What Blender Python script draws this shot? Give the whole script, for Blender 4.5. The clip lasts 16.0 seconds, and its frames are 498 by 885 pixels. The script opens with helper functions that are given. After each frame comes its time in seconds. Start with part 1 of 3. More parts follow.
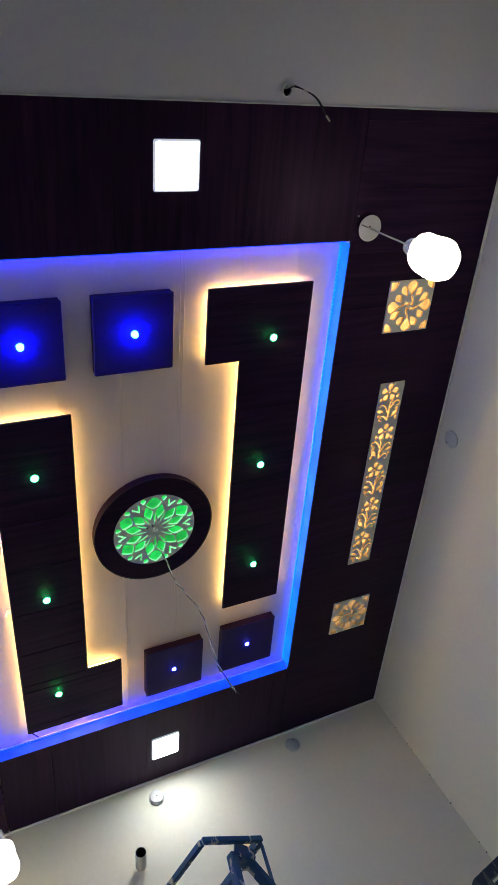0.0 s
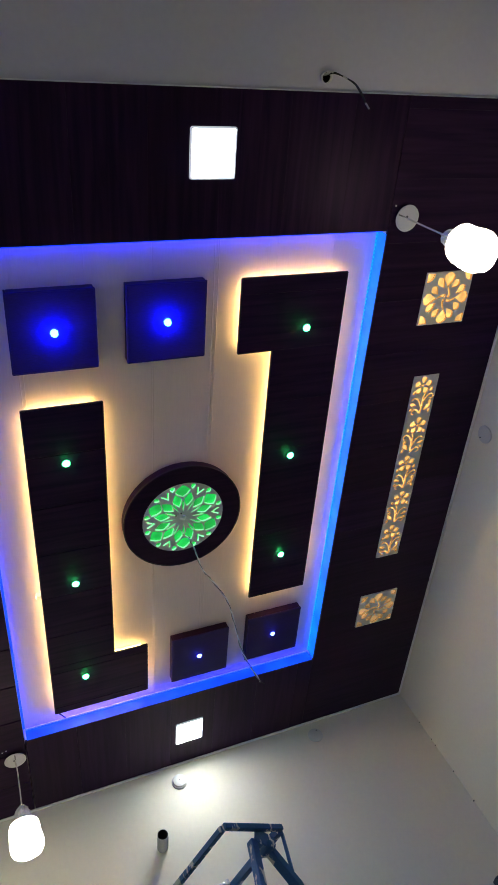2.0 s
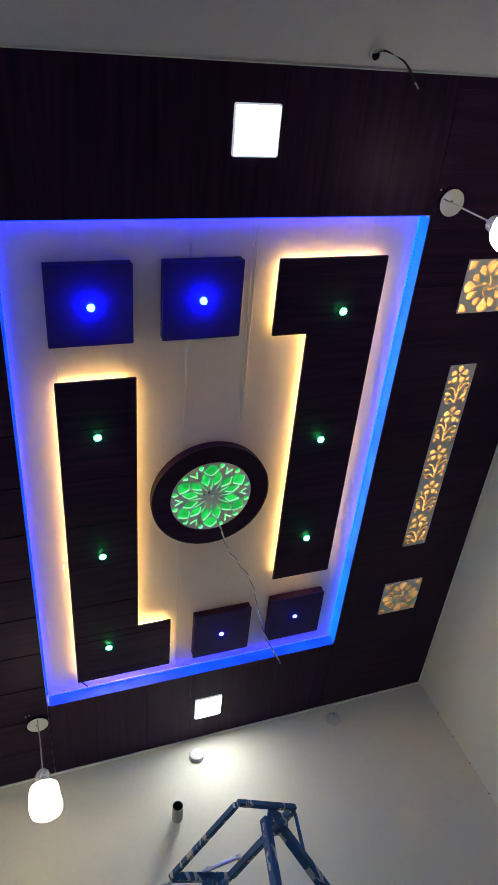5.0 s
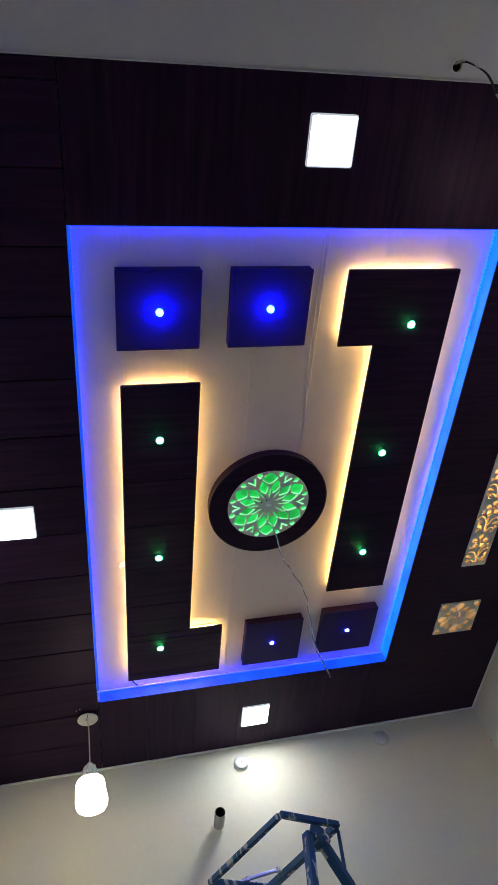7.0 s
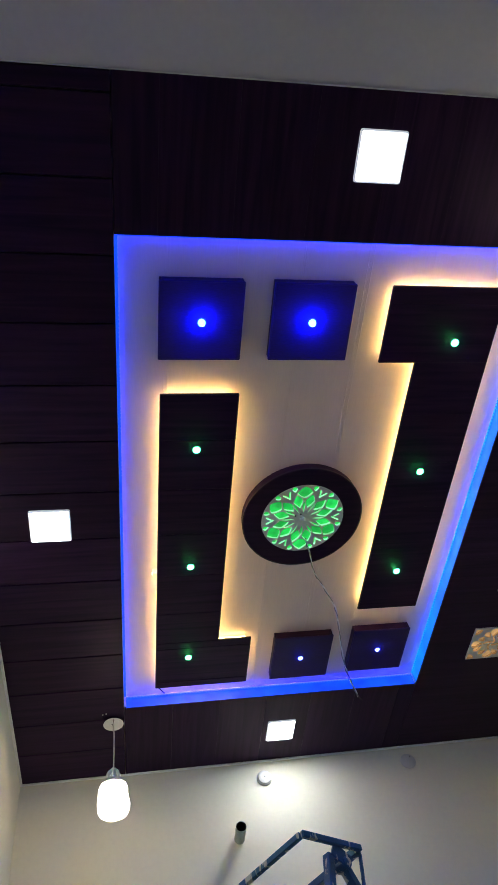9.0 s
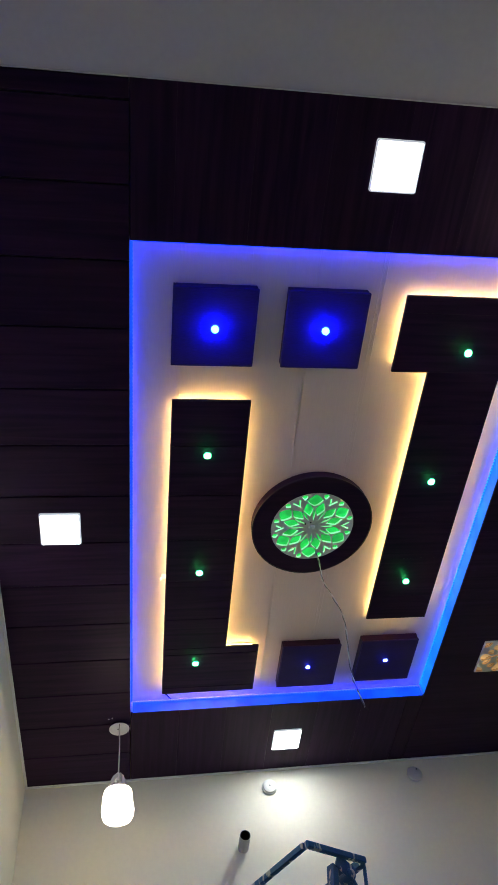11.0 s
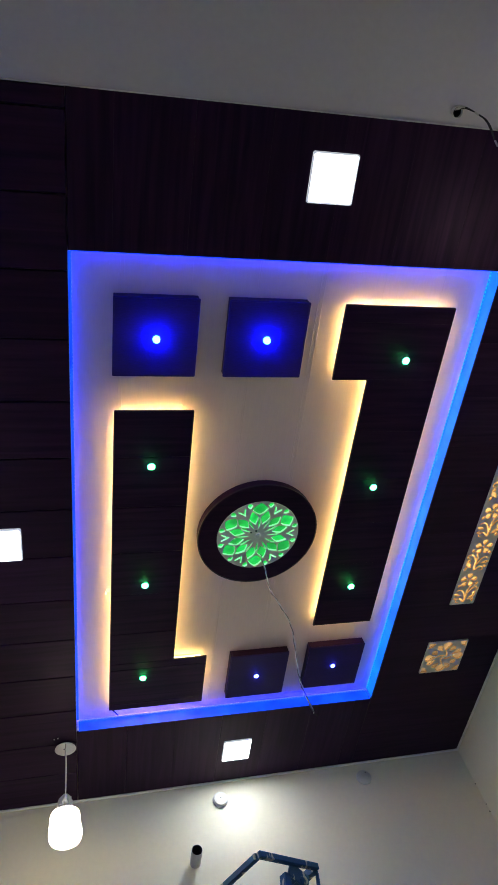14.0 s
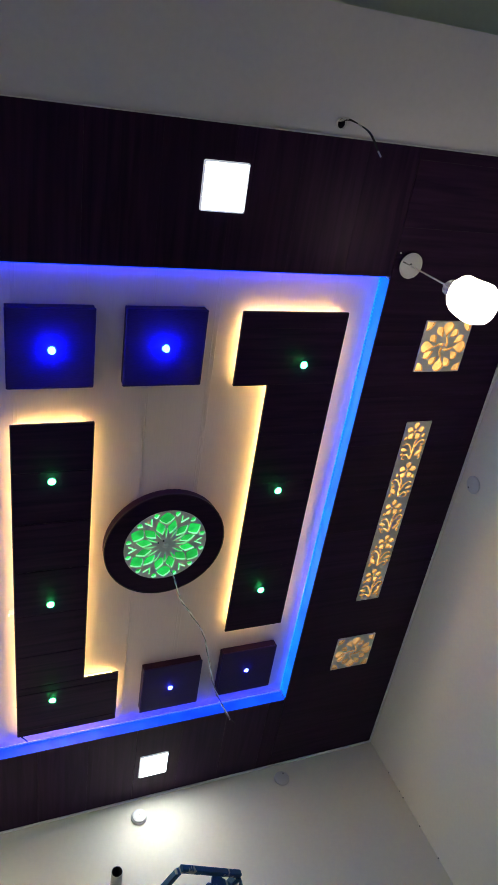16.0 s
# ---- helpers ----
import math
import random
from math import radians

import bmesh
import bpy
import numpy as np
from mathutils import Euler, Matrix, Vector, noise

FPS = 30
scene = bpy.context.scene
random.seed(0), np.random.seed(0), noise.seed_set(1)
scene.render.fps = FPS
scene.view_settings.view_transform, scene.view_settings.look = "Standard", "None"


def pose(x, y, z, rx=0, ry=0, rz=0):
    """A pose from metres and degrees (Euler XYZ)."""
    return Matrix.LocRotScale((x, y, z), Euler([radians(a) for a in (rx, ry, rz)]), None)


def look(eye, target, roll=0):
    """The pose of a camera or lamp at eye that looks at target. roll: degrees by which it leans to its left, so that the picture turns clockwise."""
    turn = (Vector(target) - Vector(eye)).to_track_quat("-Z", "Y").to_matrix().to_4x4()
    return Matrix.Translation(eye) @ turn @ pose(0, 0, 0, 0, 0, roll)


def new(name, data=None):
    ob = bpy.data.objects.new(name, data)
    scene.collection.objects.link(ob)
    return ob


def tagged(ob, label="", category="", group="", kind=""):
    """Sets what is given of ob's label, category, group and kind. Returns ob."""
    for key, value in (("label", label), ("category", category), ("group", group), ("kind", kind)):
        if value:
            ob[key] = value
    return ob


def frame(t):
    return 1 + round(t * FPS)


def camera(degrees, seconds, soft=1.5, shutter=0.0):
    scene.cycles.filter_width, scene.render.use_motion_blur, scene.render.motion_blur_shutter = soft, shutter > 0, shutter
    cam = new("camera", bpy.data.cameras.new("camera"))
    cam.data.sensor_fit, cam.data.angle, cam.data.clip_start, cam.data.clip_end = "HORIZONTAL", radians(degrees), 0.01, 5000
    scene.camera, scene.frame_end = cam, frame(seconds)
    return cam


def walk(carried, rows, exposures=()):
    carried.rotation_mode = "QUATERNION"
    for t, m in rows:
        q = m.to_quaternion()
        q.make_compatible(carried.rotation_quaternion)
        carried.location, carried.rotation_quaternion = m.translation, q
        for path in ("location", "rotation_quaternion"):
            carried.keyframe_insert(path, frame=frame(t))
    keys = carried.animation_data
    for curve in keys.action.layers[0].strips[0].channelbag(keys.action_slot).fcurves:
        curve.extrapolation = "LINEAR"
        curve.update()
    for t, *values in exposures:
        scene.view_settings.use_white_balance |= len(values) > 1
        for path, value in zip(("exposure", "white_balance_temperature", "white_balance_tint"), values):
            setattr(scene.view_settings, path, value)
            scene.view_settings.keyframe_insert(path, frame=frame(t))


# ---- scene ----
import itertools

cam = camera(39.2, 16.0, soft=1.25)
PATH = [
    (0, (0.003, -0.706, 0.904), (0.799, 0.306, 2.435), -41.1),
    (0.5, (0.002, -0.705, 0.909), (0.777, 0.326, 2.437), -39.8),
    (1, (0.006, -0.707, 0.91), (0.753, 0.33, 2.448), -38.4),
    (1.5, (0.006, -0.706, 0.91), (0.738, 0.333, 2.454), -37.7),
    (2, (0.008, -0.706, 0.908), (0.719, 0.338, 2.459), -36.7),
    (2.5, (0.0, -0.704, 0.909), (0.696, 0.34, 2.467), -36.0),
    (3, (0.009, -0.711, 0.918), (0.662, 0.358, 2.477), -33.3),
    (3.5, (0.012, -0.708, 0.919), (0.648, 0.375, 2.476), -31.7),
    (5.8, (0.01, -0.703, 0.911), (0.608, 0.395, 2.473), -29.2),
    (6, (0.009, -0.7, 0.914), (0.586, 0.396, 2.484), -28.2),
    (6.5, (0.006, -0.706, 0.922), (0.549, 0.389, 2.504), -26.4),
    (7, (0.009, -0.704, 0.913), (0.47, 0.385, 2.527), -22.5),
    (7.5, (0.004, -0.708, 0.907), (0.422, 0.353, 2.55), -20.0),
    (8, (0.017, -0.706, 0.916), (0.398, 0.367, 2.561), -17.7),
    (8.5, (0.015, -0.707, 0.921), (0.393, 0.367, 2.564), -17.5),
    (9, (0.013, -0.706, 0.92), (0.371, 0.365, 2.571), -16.5),
    (9.5, (0.01, -0.705, 0.913), (0.359, 0.352, 2.574), -16.1),
    (12, (0.016, -0.706, 0.919), (0.334, 0.349, 2.588), -13.7),
    (12.5, (0.014, -0.708, 0.918), (0.364, 0.337, 2.587), -15.4),
    (13, (0.013, -0.706, 0.923), (0.413, 0.335, 2.583), -17.8),
    (13.5, (0.012, -0.705, 0.919), (0.48, 0.318, 2.573), -21.1),
    (14, (0.011, -0.703, 0.915), (0.496, 0.312, 2.569), -22.5),
    (14.5, (0.013, -0.705, 0.918), (0.525, 0.304, 2.567), -24.2),
    (15, (0.013, -0.707, 0.922), (0.572, 0.294, 2.561), -26.4),
    (15.5, (0.013, -0.703, 0.918), (0.648, 0.285, 2.536), -29.9),
    (16, (0.012, -0.703, 0.919), (0.759, 0.26, 2.505), -35.0),
]
walk(cam, [(t, look(eye, target, roll)) for t, eye, target, roll in PATH])

# ---- world and exposure ----
scene.view_settings.exposure = 0.40
world = bpy.data.worlds.new("world")
scene.world = world
world.use_nodes = True
world.node_tree.nodes["Background"].inputs[0].default_value = (0.53, 0.51, 0.53, 1)
world.node_tree.nodes["Background"].inputs[1].default_value = 0.02

# ---- sizes of the room, metres ----
CEIL = 3.30            # underside of the dark panelled border
TRAY = 3.375           # underside of the white recess
FACE = 3.33            # underside of the boxes and panels hung in the recess
X0, X1 = -0.577, 2.352
Y0, Y1 = -0.492, 3.082
TX1, TY1 = 1.632, 2.488
BEAM = -0.885          # far side of the beam over the camera
BACK = -4.2
POWER = 1.0


# ---- materials ----
def material(name, base, rough=0.5, metal=0.0, scale=20.0, amount=0.12, bump=0.1, stretch=(1, 1, 1), spec=0.5, fine=6.0, coat=0.0):
    m = bpy.data.materials.new(name)
    m.use_nodes = True
    n, l = m.node_tree.nodes, m.node_tree.links
    b = n["Principled BSDF"]
    b.inputs["Metallic"].default_value = metal
    b.inputs["Specular IOR Level"].default_value = spec
    b.inputs["Coat Weight"].default_value = coat
    b.inputs["Coat Roughness"].default_value = 0.15
    co = n.new("ShaderNodeTexCoord")
    mp = n.new("ShaderNodeMapping")
    mp.inputs["Scale"].default_value = stretch
    l.new(co.outputs["Object"], mp.inputs["Vector"])
    big = n.new("ShaderNodeTexNoise")
    big.inputs["Scale"].default_value = scale * 0.15
    big.inputs["Detail"].default_value = 4
    small = n.new("ShaderNodeTexNoise")
    small.inputs["Scale"].default_value = scale * fine
    small.inputs["Detail"].default_value = 6
    for t in (big, small):
        l.new(mp.outputs["Vector"], t.inputs["Vector"])
    mix = n.new("ShaderNodeMath")
    mix.operation = "ADD"
    l.new(big.outputs["Fac"], mix.inputs[0])
    l.new(small.outputs["Fac"], mix.inputs[1])
    ramp = n.new("ShaderNodeMapRange")
    ramp.inputs["From Min"].default_value, ramp.inputs["From Max"].default_value = 0.6, 1.4
    ramp.inputs["To Min"].default_value, ramp.inputs["To Max"].default_value = 1 - amount, 1 + amount
    l.new(mix.outputs[0], ramp.inputs["Value"])
    col = n.new("ShaderNodeVectorMath")
    col.operation = "SCALE"
    col.inputs[0].default_value = base
    l.new(ramp.outputs[0], col.inputs["Scale"])
    l.new(col.outputs[0], b.inputs["Base Color"])
    rr = n.new("ShaderNodeMapRange")
    rr.inputs["To Min"].default_value, rr.inputs["To Max"].default_value = rough * 0.8, min(1.0, rough * 1.25)
    l.new(big.outputs["Fac"], rr.inputs["Value"])
    l.new(rr.outputs[0], b.inputs["Roughness"])
    if bump:
        bp = n.new("ShaderNodeBump")
        bp.inputs["Strength"].default_value = bump
        bp.inputs["Distance"].default_value = 0.002
        l.new(small.outputs["Fac"], bp.inputs["Height"])
        l.new(bp.outputs[0], b.inputs["Normal"])
    return m


def wood(name, along):
    """Dark wenge laminate with its grain along x or y."""
    m = bpy.data.materials.new(name)
    m.use_nodes = True
    n, l = m.node_tree.nodes, m.node_tree.links
    b = n["Principled BSDF"]
    co = n.new("ShaderNodeTexCoord")
    geo = n.new("ShaderNodeNewGeometry")
    shift = n.new("ShaderNodeVectorMath")
    shift.operation = "MULTIPLY_ADD"
    shift.inputs[1].default_value = (7, 7, 7)
    l.new(geo.outputs["Random Per Island"], shift.inputs[0])
    l.new(co.outputs["Object"], shift.inputs[2])
    mp = n.new("ShaderNodeMapping")
    mp.inputs["Scale"].default_value = (1.3, 26, 26) if along == "x" else (26, 1.3, 26)
    l.new(shift.outputs[0], mp.inputs["Vector"])
    grain = n.new("ShaderNodeTexNoise")
    grain.inputs["Scale"].default_value, grain.inputs["Detail"].default_value = 1.6, 8
    grain.inputs["Distortion"].default_value = 0.6
    l.new(mp.outputs["Vector"], grain.inputs["Vector"])
    cloud = n.new("ShaderNodeTexNoise")
    cloud.inputs["Scale"].default_value = 3.0
    l.new(shift.outputs[0], cloud.inputs["Vector"])
    ramp = n.new("ShaderNodeValToRGB")
    e = ramp.color_ramp.elements
    e[0].position, e[0].color = 0.32, (0.0075, 0.0022, 0.0165, 1)
    e[1].position, e[1].color = 0.72, (0.031, 0.0098, 0.042, 1)
    l.new(grain.outputs["Fac"], ramp.inputs["Fac"])
    tone = n.new("ShaderNodeMapRange")
    tone.inputs["To Min"].default_value, tone.inputs["To Max"].default_value = 0.75, 1.25
    l.new(geo.outputs["Random Per Island"], tone.inputs["Value"])
    col = n.new("ShaderNodeVectorMath")
    col.operation = "SCALE"
    l.new(ramp.outputs[0], col.inputs[0])
    l.new(tone.outputs[0], col.inputs["Scale"])
    l.new(col.outputs[0], b.inputs["Base Color"])
    rr = n.new("ShaderNodeMapRange")
    rr.inputs["To Min"].default_value, rr.inputs["To Max"].default_value = 0.41, 0.55
    l.new(cloud.outputs["Fac"], rr.inputs["Value"])
    l.new(rr.outputs[0], b.inputs["Roughness"])
    b.inputs["Specular IOR Level"].default_value = 0.21
    b.inputs["Specular Tint"].default_value = (1.0, 0.66, 0.98, 1)
    bp = n.new("ShaderNodeBump")
    bp.inputs["Strength"].default_value, bp.inputs["Distance"].default_value = 0.10, 0.001
    l.new(grain.outputs["Fac"], bp.inputs["Height"])
    l.new(bp.outputs[0], b.inputs["Normal"])
    return m


def glow(name, color, strength, vary=0.0, scale=30.0, base=(0.5, 0.5, 0.5), spec=0.3, each=0.0):
    m = bpy.data.materials.new(name)
    m.use_nodes = True
    n, l = m.node_tree.nodes, m.node_tree.links
    b = n["Principled BSDF"]
    b.inputs["Base Color"].default_value = (*base, 1)
    b.inputs["Roughness"].default_value = 0.35
    b.inputs["Specular IOR Level"].default_value = spec
    b.inputs["Emission Color"].default_value = (*color, 1)
    b.inputs["Emission Strength"].default_value = strength
    if vary:
        co = n.new("ShaderNodeTexCoord")
        tx = n.new("ShaderNodeTexNoise")
        tx.inputs["Scale"].default_value = scale
        l.new(co.outputs["Object"], tx.inputs["Vector"])
        mr = n.new("ShaderNodeMapRange")
        mr.inputs["From Min"].default_value, mr.inputs["From Max"].default_value = 0.3, 0.7
        mr.inputs["To Min"].default_value, mr.inputs["To Max"].default_value = strength * (1 - vary), strength * (1 + vary)
        l.new(tx.outputs["Fac"], mr.inputs["Value"])
        l.new(mr.outputs[0], b.inputs["Emission Strength"])
        if each:
            info = n.new("ShaderNodeObjectInfo")
            pick = n.new("ShaderNodeMapRange")
            pick.inputs["To Min"].default_value, pick.inputs["To Max"].default_value = 1 - each, 1 + each
            l.new(info.outputs["Random"], pick.inputs["Value"])
            both = n.new("ShaderNodeMath")
            both.operation = "MULTIPLY"
            l.new(mr.outputs[0], both.inputs[0])
            l.new(pick.outputs[0], both.inputs[1])
            l.new(both.outputs[0], b.inputs["Emission Strength"])
    return m


def worn_paint(name, paint, under):
    """Blue enamel on steel with chips and splashes of wall paint."""
    m = material(name, paint, rough=0.4, scale=30, amount=0.25, bump=0.15)
    n, l = m.node_tree.nodes, m.node_tree.links
    b = n["Principled BSDF"]
    old = b.inputs["Base Color"].links[0].from_socket
    co = n.new("ShaderNodeTexCoord")
    mp = n.new("ShaderNodeMapping")
    mp.inputs["Scale"].default_value = (1, 1, 0.30)
    l.new(co.outputs["Object"], mp.inputs["Vector"])
    tx = n.new("ShaderNodeTexNoise")
    tx.inputs["Scale"].default_value, tx.inputs["Detail"].default_value = 26, 5
    l.new(mp.outputs[0], tx.inputs["Vector"])
    rp = n.new("ShaderNodeValToRGB")
    rp.color_ramp.elements[0].position, rp.color_ramp.elements[1].position = 0.572, 0.600
    l.new(tx.outputs["Fac"], rp.inputs["Fac"])
    mx = n.new("ShaderNodeMix")
    mx.data_type = "RGBA"
    l.new(rp.outputs["Color"], mx.inputs["Factor"])
    l.new(old, mx.inputs[6])
    mx.inputs[7].default_value = (*under, 1)
    l.new(mx.outputs[2], b.inputs["Base Color"])
    return m


WOOD_X, WOOD_Y = wood("dark_laminate_x", "x"), wood("dark_laminate_y", "y")
EDGING = material("dark_edging", (0.010, 0.007, 0.016), rough=0.35, scale=15, spec=0.3)
WHITE_PVC = material("white_pvc", (0.81, 0.71, 0.70), rough=0.38, scale=6, amount=0.05, bump=0.05, stretch=(8, 0.6, 1))
WALL = material("wall_paint", (0.785, 0.745, 0.615), rough=0.75, scale=9, amount=0.035, bump=0.12)
SOFFIT = material("soffit_paint", (0.76, 0.73, 0.78), rough=0.8, scale=8, amount=0.04, bump=0.12)
GREEN_WALL = material("pale_green_paint", (0.70, 0.80, 0.67), rough=0.8, scale=7, amount=0.05, bump=0.1)
FLOOR = material("floor_tile", (0.60, 0.56, 0.47), rough=0.35, scale=10, amount=0.1, bump=0.03)
JOINT = material("tile_joint", (0.28, 0.26, 0.24), rough=0.9, scale=30)
TRIM = material("white_trim", (0.88, 0.88, 0.86), rough=0.45, scale=12, amount=0.05)
PLASTIC = material("white_plastic", (0.74, 0.74, 0.72), rough=0.35, scale=20, amount=0.05, bump=0.02)
PALE_PLATE = material("pale_plate", (0.60, 0.59, 0.56), rough=0.5, scale=20, amount=0.06)
# near-black: small dark parts, and shade painted into the conduit bores
DARK_PART_BORE_SHADE = material("dark_part_bore_shade", (0.02, 0.02, 0.02), rough=0.8, scale=20)
GREY_PIPE = material("grey_conduit", (0.46, 0.46, 0.44), rough=0.5, scale=20, amount=0.1)
CORD = material("white_cord", (0.62, 0.61, 0.58), rough=0.45, scale=40, amount=0.08)
GREY_STRAND = material("grey_strand", (0.16, 0.15, 0.14), rough=0.5, scale=40)
BLACK_WIRE = material("black_wire", (0.015, 0.015, 0.018), rough=0.65, scale=40)
COPPER = material("bare_wire_end", (0.7, 0.66, 0.62), rough=0.3, metal=0.8, scale=40)
FILM = material("crumpled_film", (0.62, 0.60, 0.58), rough=0.3, scale=40, amount=0.2, bump=0.5)
BOARD = material("grey_carved_board", (0.86, 0.83, 0.77), rough=0.6, scale=25, amount=0.08, bump=0.1)
MANDALA = material("grey_mandala_board", (0.88, 0.86, 0.82), rough=0.6, scale=25, amount=0.06)
BLUE_STEEL = worn_paint("blue_enamel", (0.010, 0.092, 0.235), (0.50, 0.50, 0.46))
NAVY_STEEL = worn_paint("navy_enamel", (0.006, 0.024, 0.060), (0.10, 0.11, 0.12))
STEEL = material("zinc_steel", (0.62, 0.62, 0.6), rough=0.32, metal=0.9, scale=30, amount=0.15)
# dark laminate blued to carry the spotlights' glare across the box fronts
BOX_FRONT = material("dark_box_laminate_blue_glare", (0.026, 0.013, 0.105), rough=0.6, scale=8, amount=0.35, bump=0.05, stretch=(1, 9, 1), spec=0.25)
BEZEL = material("light_bezel", (0.10, 0.10, 0.11), rough=0.3, scale=30)
DIRT = material("dark_speck", (0.15, 0.14, 0.13), rough=0.9, scale=50)

PANEL_GLOW = glow("panel_diffuser", (0.91, 1.0, 0.985), 40 * POWER)
PANEL_RIM = glow("panel_rim", (0.80, 0.86, 1.0), 0.38 * POWER, base=(0.75, 0.75, 0.75))
PENDANT_GLOW = glow("pendant_glass", (1.0, 0.89, 0.72), 6.2 * POWER, 0.15, 14)
BLUE_TAPE = glow("blue_tape", (0.003, 0.003, 1.0), 38 * POWER, base=(0.05, 0.06, 0.2))
BLUE_DIODE = glow("blue_diode", (0.03, 0.10, 1.0), 1.3 * POWER, base=(0.03, 0.05, 0.2))
CYAN_TAPE = glow("cyan_tape", (0.003, 0.018, 1.0), 13 * POWER, base=(0.05, 0.06, 0.2))
CYAN_DIODE = glow("cyan_diode", (0.006, 0.36, 1.0), 1.25 * POWER, base=(0.03, 0.05, 0.2))
AMBER_TAPE = glow("amber_tape", (1.0, 0.63, 0.18), 24 * POWER)
AMBER_PETAL = glow("amber_acrylic", (1.0, 0.55, 0.15), 0.86 * POWER, 0.45, 24, (0.6, 0.42, 0.2), each=0.25)
# cut walls of the boards emit, standing in for light from the panes
AMBER_CUT_GLOW = glow("amber_cut_painted_glow", (1.0, 0.50, 0.14), 0.26 * POWER, 0.6, 30, (0.5, 0.30, 0.12))
DIM_CUT_GLOW = glow("dim_amber_cut_painted_glow", (1.0, 0.52, 0.18), 0.12 * POWER, 0.7, 14, (0.5, 0.34, 0.18))
AMBER_DIM = glow("dim_amber_acrylic", (1.0, 0.58, 0.22), 0.27 * POWER, 0.6, 11, (0.5, 0.38, 0.22), each=0.4)
GREEN_CELL = glow("green_acrylic", (0.006, 0.62, 0.09), 0.50 * POWER, 0.5, 16, (0.1, 0.5, 0.15), each=0.45)
# mandala cut walls: green light of the panes put in as emission
GREEN_CUT_GLOW = glow("green_cut_painted_glow", (0.22, 0.90, 0.38), 0.72 * POWER, 0.5, 18, (0.5, 0.6, 0.5))
GREEN_SLIT_GLOW = glow("green_slit_painted_glow", (0.16, 0.72, 0.28), 0.45 * POWER, 0.6, 20, (0.6, 0.62, 0.58))
# glow of the tape on the recess sides, put in as emission
BLUE_SIDE_GLOW = glow("blue_side_glow", (0.004, 0.060, 1.0), 0.95 * POWER, 0.45, 9, (0.03, 0.05, 0.16))
CYAN_SIDE_GLOW = glow("cyan_side_glow", (0.003, 0.135, 1.0), 1.15 * POWER, 0.3, 9, (0.02, 0.06, 0.16))
BLUE_SPOT = glow("blue_spot_lens", (0.0012, 0.0060, 1.0), 560 * POWER)
BLUE_SPOT_DIM = glow("dim_blue_spot_lens", (0.03, 0.045, 1.0), 70 * POWER)
GREEN_SPOT = glow("green_spot_lens", (0.025, 1.0, 0.18), 100 * POWER)


# ---- mesh helpers ----
def put(name, bm, mat, parent=None, smooth=False):
    bmesh.ops.recalc_face_normals(bm, faces=bm.faces)
    me = bpy.data.meshes.new(name)
    bm.to_mesh(me)
    bm.free()
    for m in mat if isinstance(mat, (list, tuple)) else (mat,):
        me.materials.append(m)
    if smooth:
        for p in me.polygons:
            p.use_smooth = True
    ob = new(name, me)
    if parent is not None:
        ob.parent = parent
    return ob


def part(name, bm, mat, parent, label="", smooth=False):
    """One mesh under a thing or part; its coordinates are the thing's own."""
    ob = put(name, bm, mat, parent, smooth)
    return tagged(ob, label) if label else ob


def thing(name, x, y, z, label, category, group="", kind="", rz=0):
    ob = new(name)
    ob.empty_display_size = 0.05
    ob.matrix_basis = pose(x, y, z, 0, 0, rz)
    return tagged(ob, label, category, group, kind)


def box(bm, lo, hi, bevel=0.0, mat=0):
    r = bmesh.ops.create_cube(bm, size=1)
    vs = r["verts"]
    for v in vs:
        v.co = Vector([lo[i] + (v.co[i] + 0.5) * (hi[i] - lo[i]) for i in range(3)])
    faces = {f for v in vs for f in v.link_faces}
    for f in faces:
        f.material_index = mat
    if bevel:
        edges = {e for v in vs for e in v.link_edges}
        bmesh.ops.bevel(bm, geom=list(edges), offset=bevel, segments=1, affect="EDGES")
    return bm


def boxed(lo, hi, bevel=0.0):
    return box(bmesh.new(), lo, hi, bevel)


def bar(bm, a, b, w, h, side=(0, 0, 1), bevel=0.003, mat=0):
    """A square tube from a to b, w wide across side's normal and h deep along side."""
    a, b = Vector(a), Vector(b)
    d = (b - a).normalized()
    s = Vector(side)
    s = (s - d * s.dot(d)).normalized()
    t = d.cross(s)
    k = len(bm.verts)
    ring = []
    c = bevel
    prof = [(-w / 2 + c, -h / 2), (w / 2 - c, -h / 2), (w / 2, -h / 2 + c), (w / 2, h / 2 - c), (w / 2 - c, h / 2), (-w / 2 + c, h / 2), (-w / 2, h / 2 - c), (-w / 2, -h / 2 + c)]
    for p in (a, b):
        ring.append([bm.verts.new(p + t * u + s * v) for u, v in prof])
    for i in range(8):
        j = (i + 1) % 8
        bm.faces.new((ring[0][i], ring[0][j], ring[1][j], ring[1][i])).material_index = mat
    bm.faces.new(ring[0][::-1]).material_index = mat
    bm.faces.new(ring[1]).material_index = mat
    return bm


def lathe(bm, profile, n=32, axis=(0, 0, 1), at=(0, 0, 0), mat=0, caps=True):
    """Turns (radius, height) pairs about an axis through at."""
    q = Vector((0, 0, 1)).rotation_difference(Vector(axis))
    rows = []
    for r, h in profile:
        rows.append([bm.verts.new(q @ Vector((r * math.cos(2 * math.pi * i / n), r * math.sin(2 * math.pi * i / n), h)) + Vector(at)) for i in range(n)])
    for a, b in zip(rows, rows[1:]):
        for i in range(n):
            bm.faces.new((a[i], a[(i + 1) % n], b[(i + 1) % n], b[i])).material_index = mat
    if caps:
        bm.faces.new(rows[0][::-1]).material_index = mat
        bm.faces.new(rows[-1]).material_index = mat
    return bm


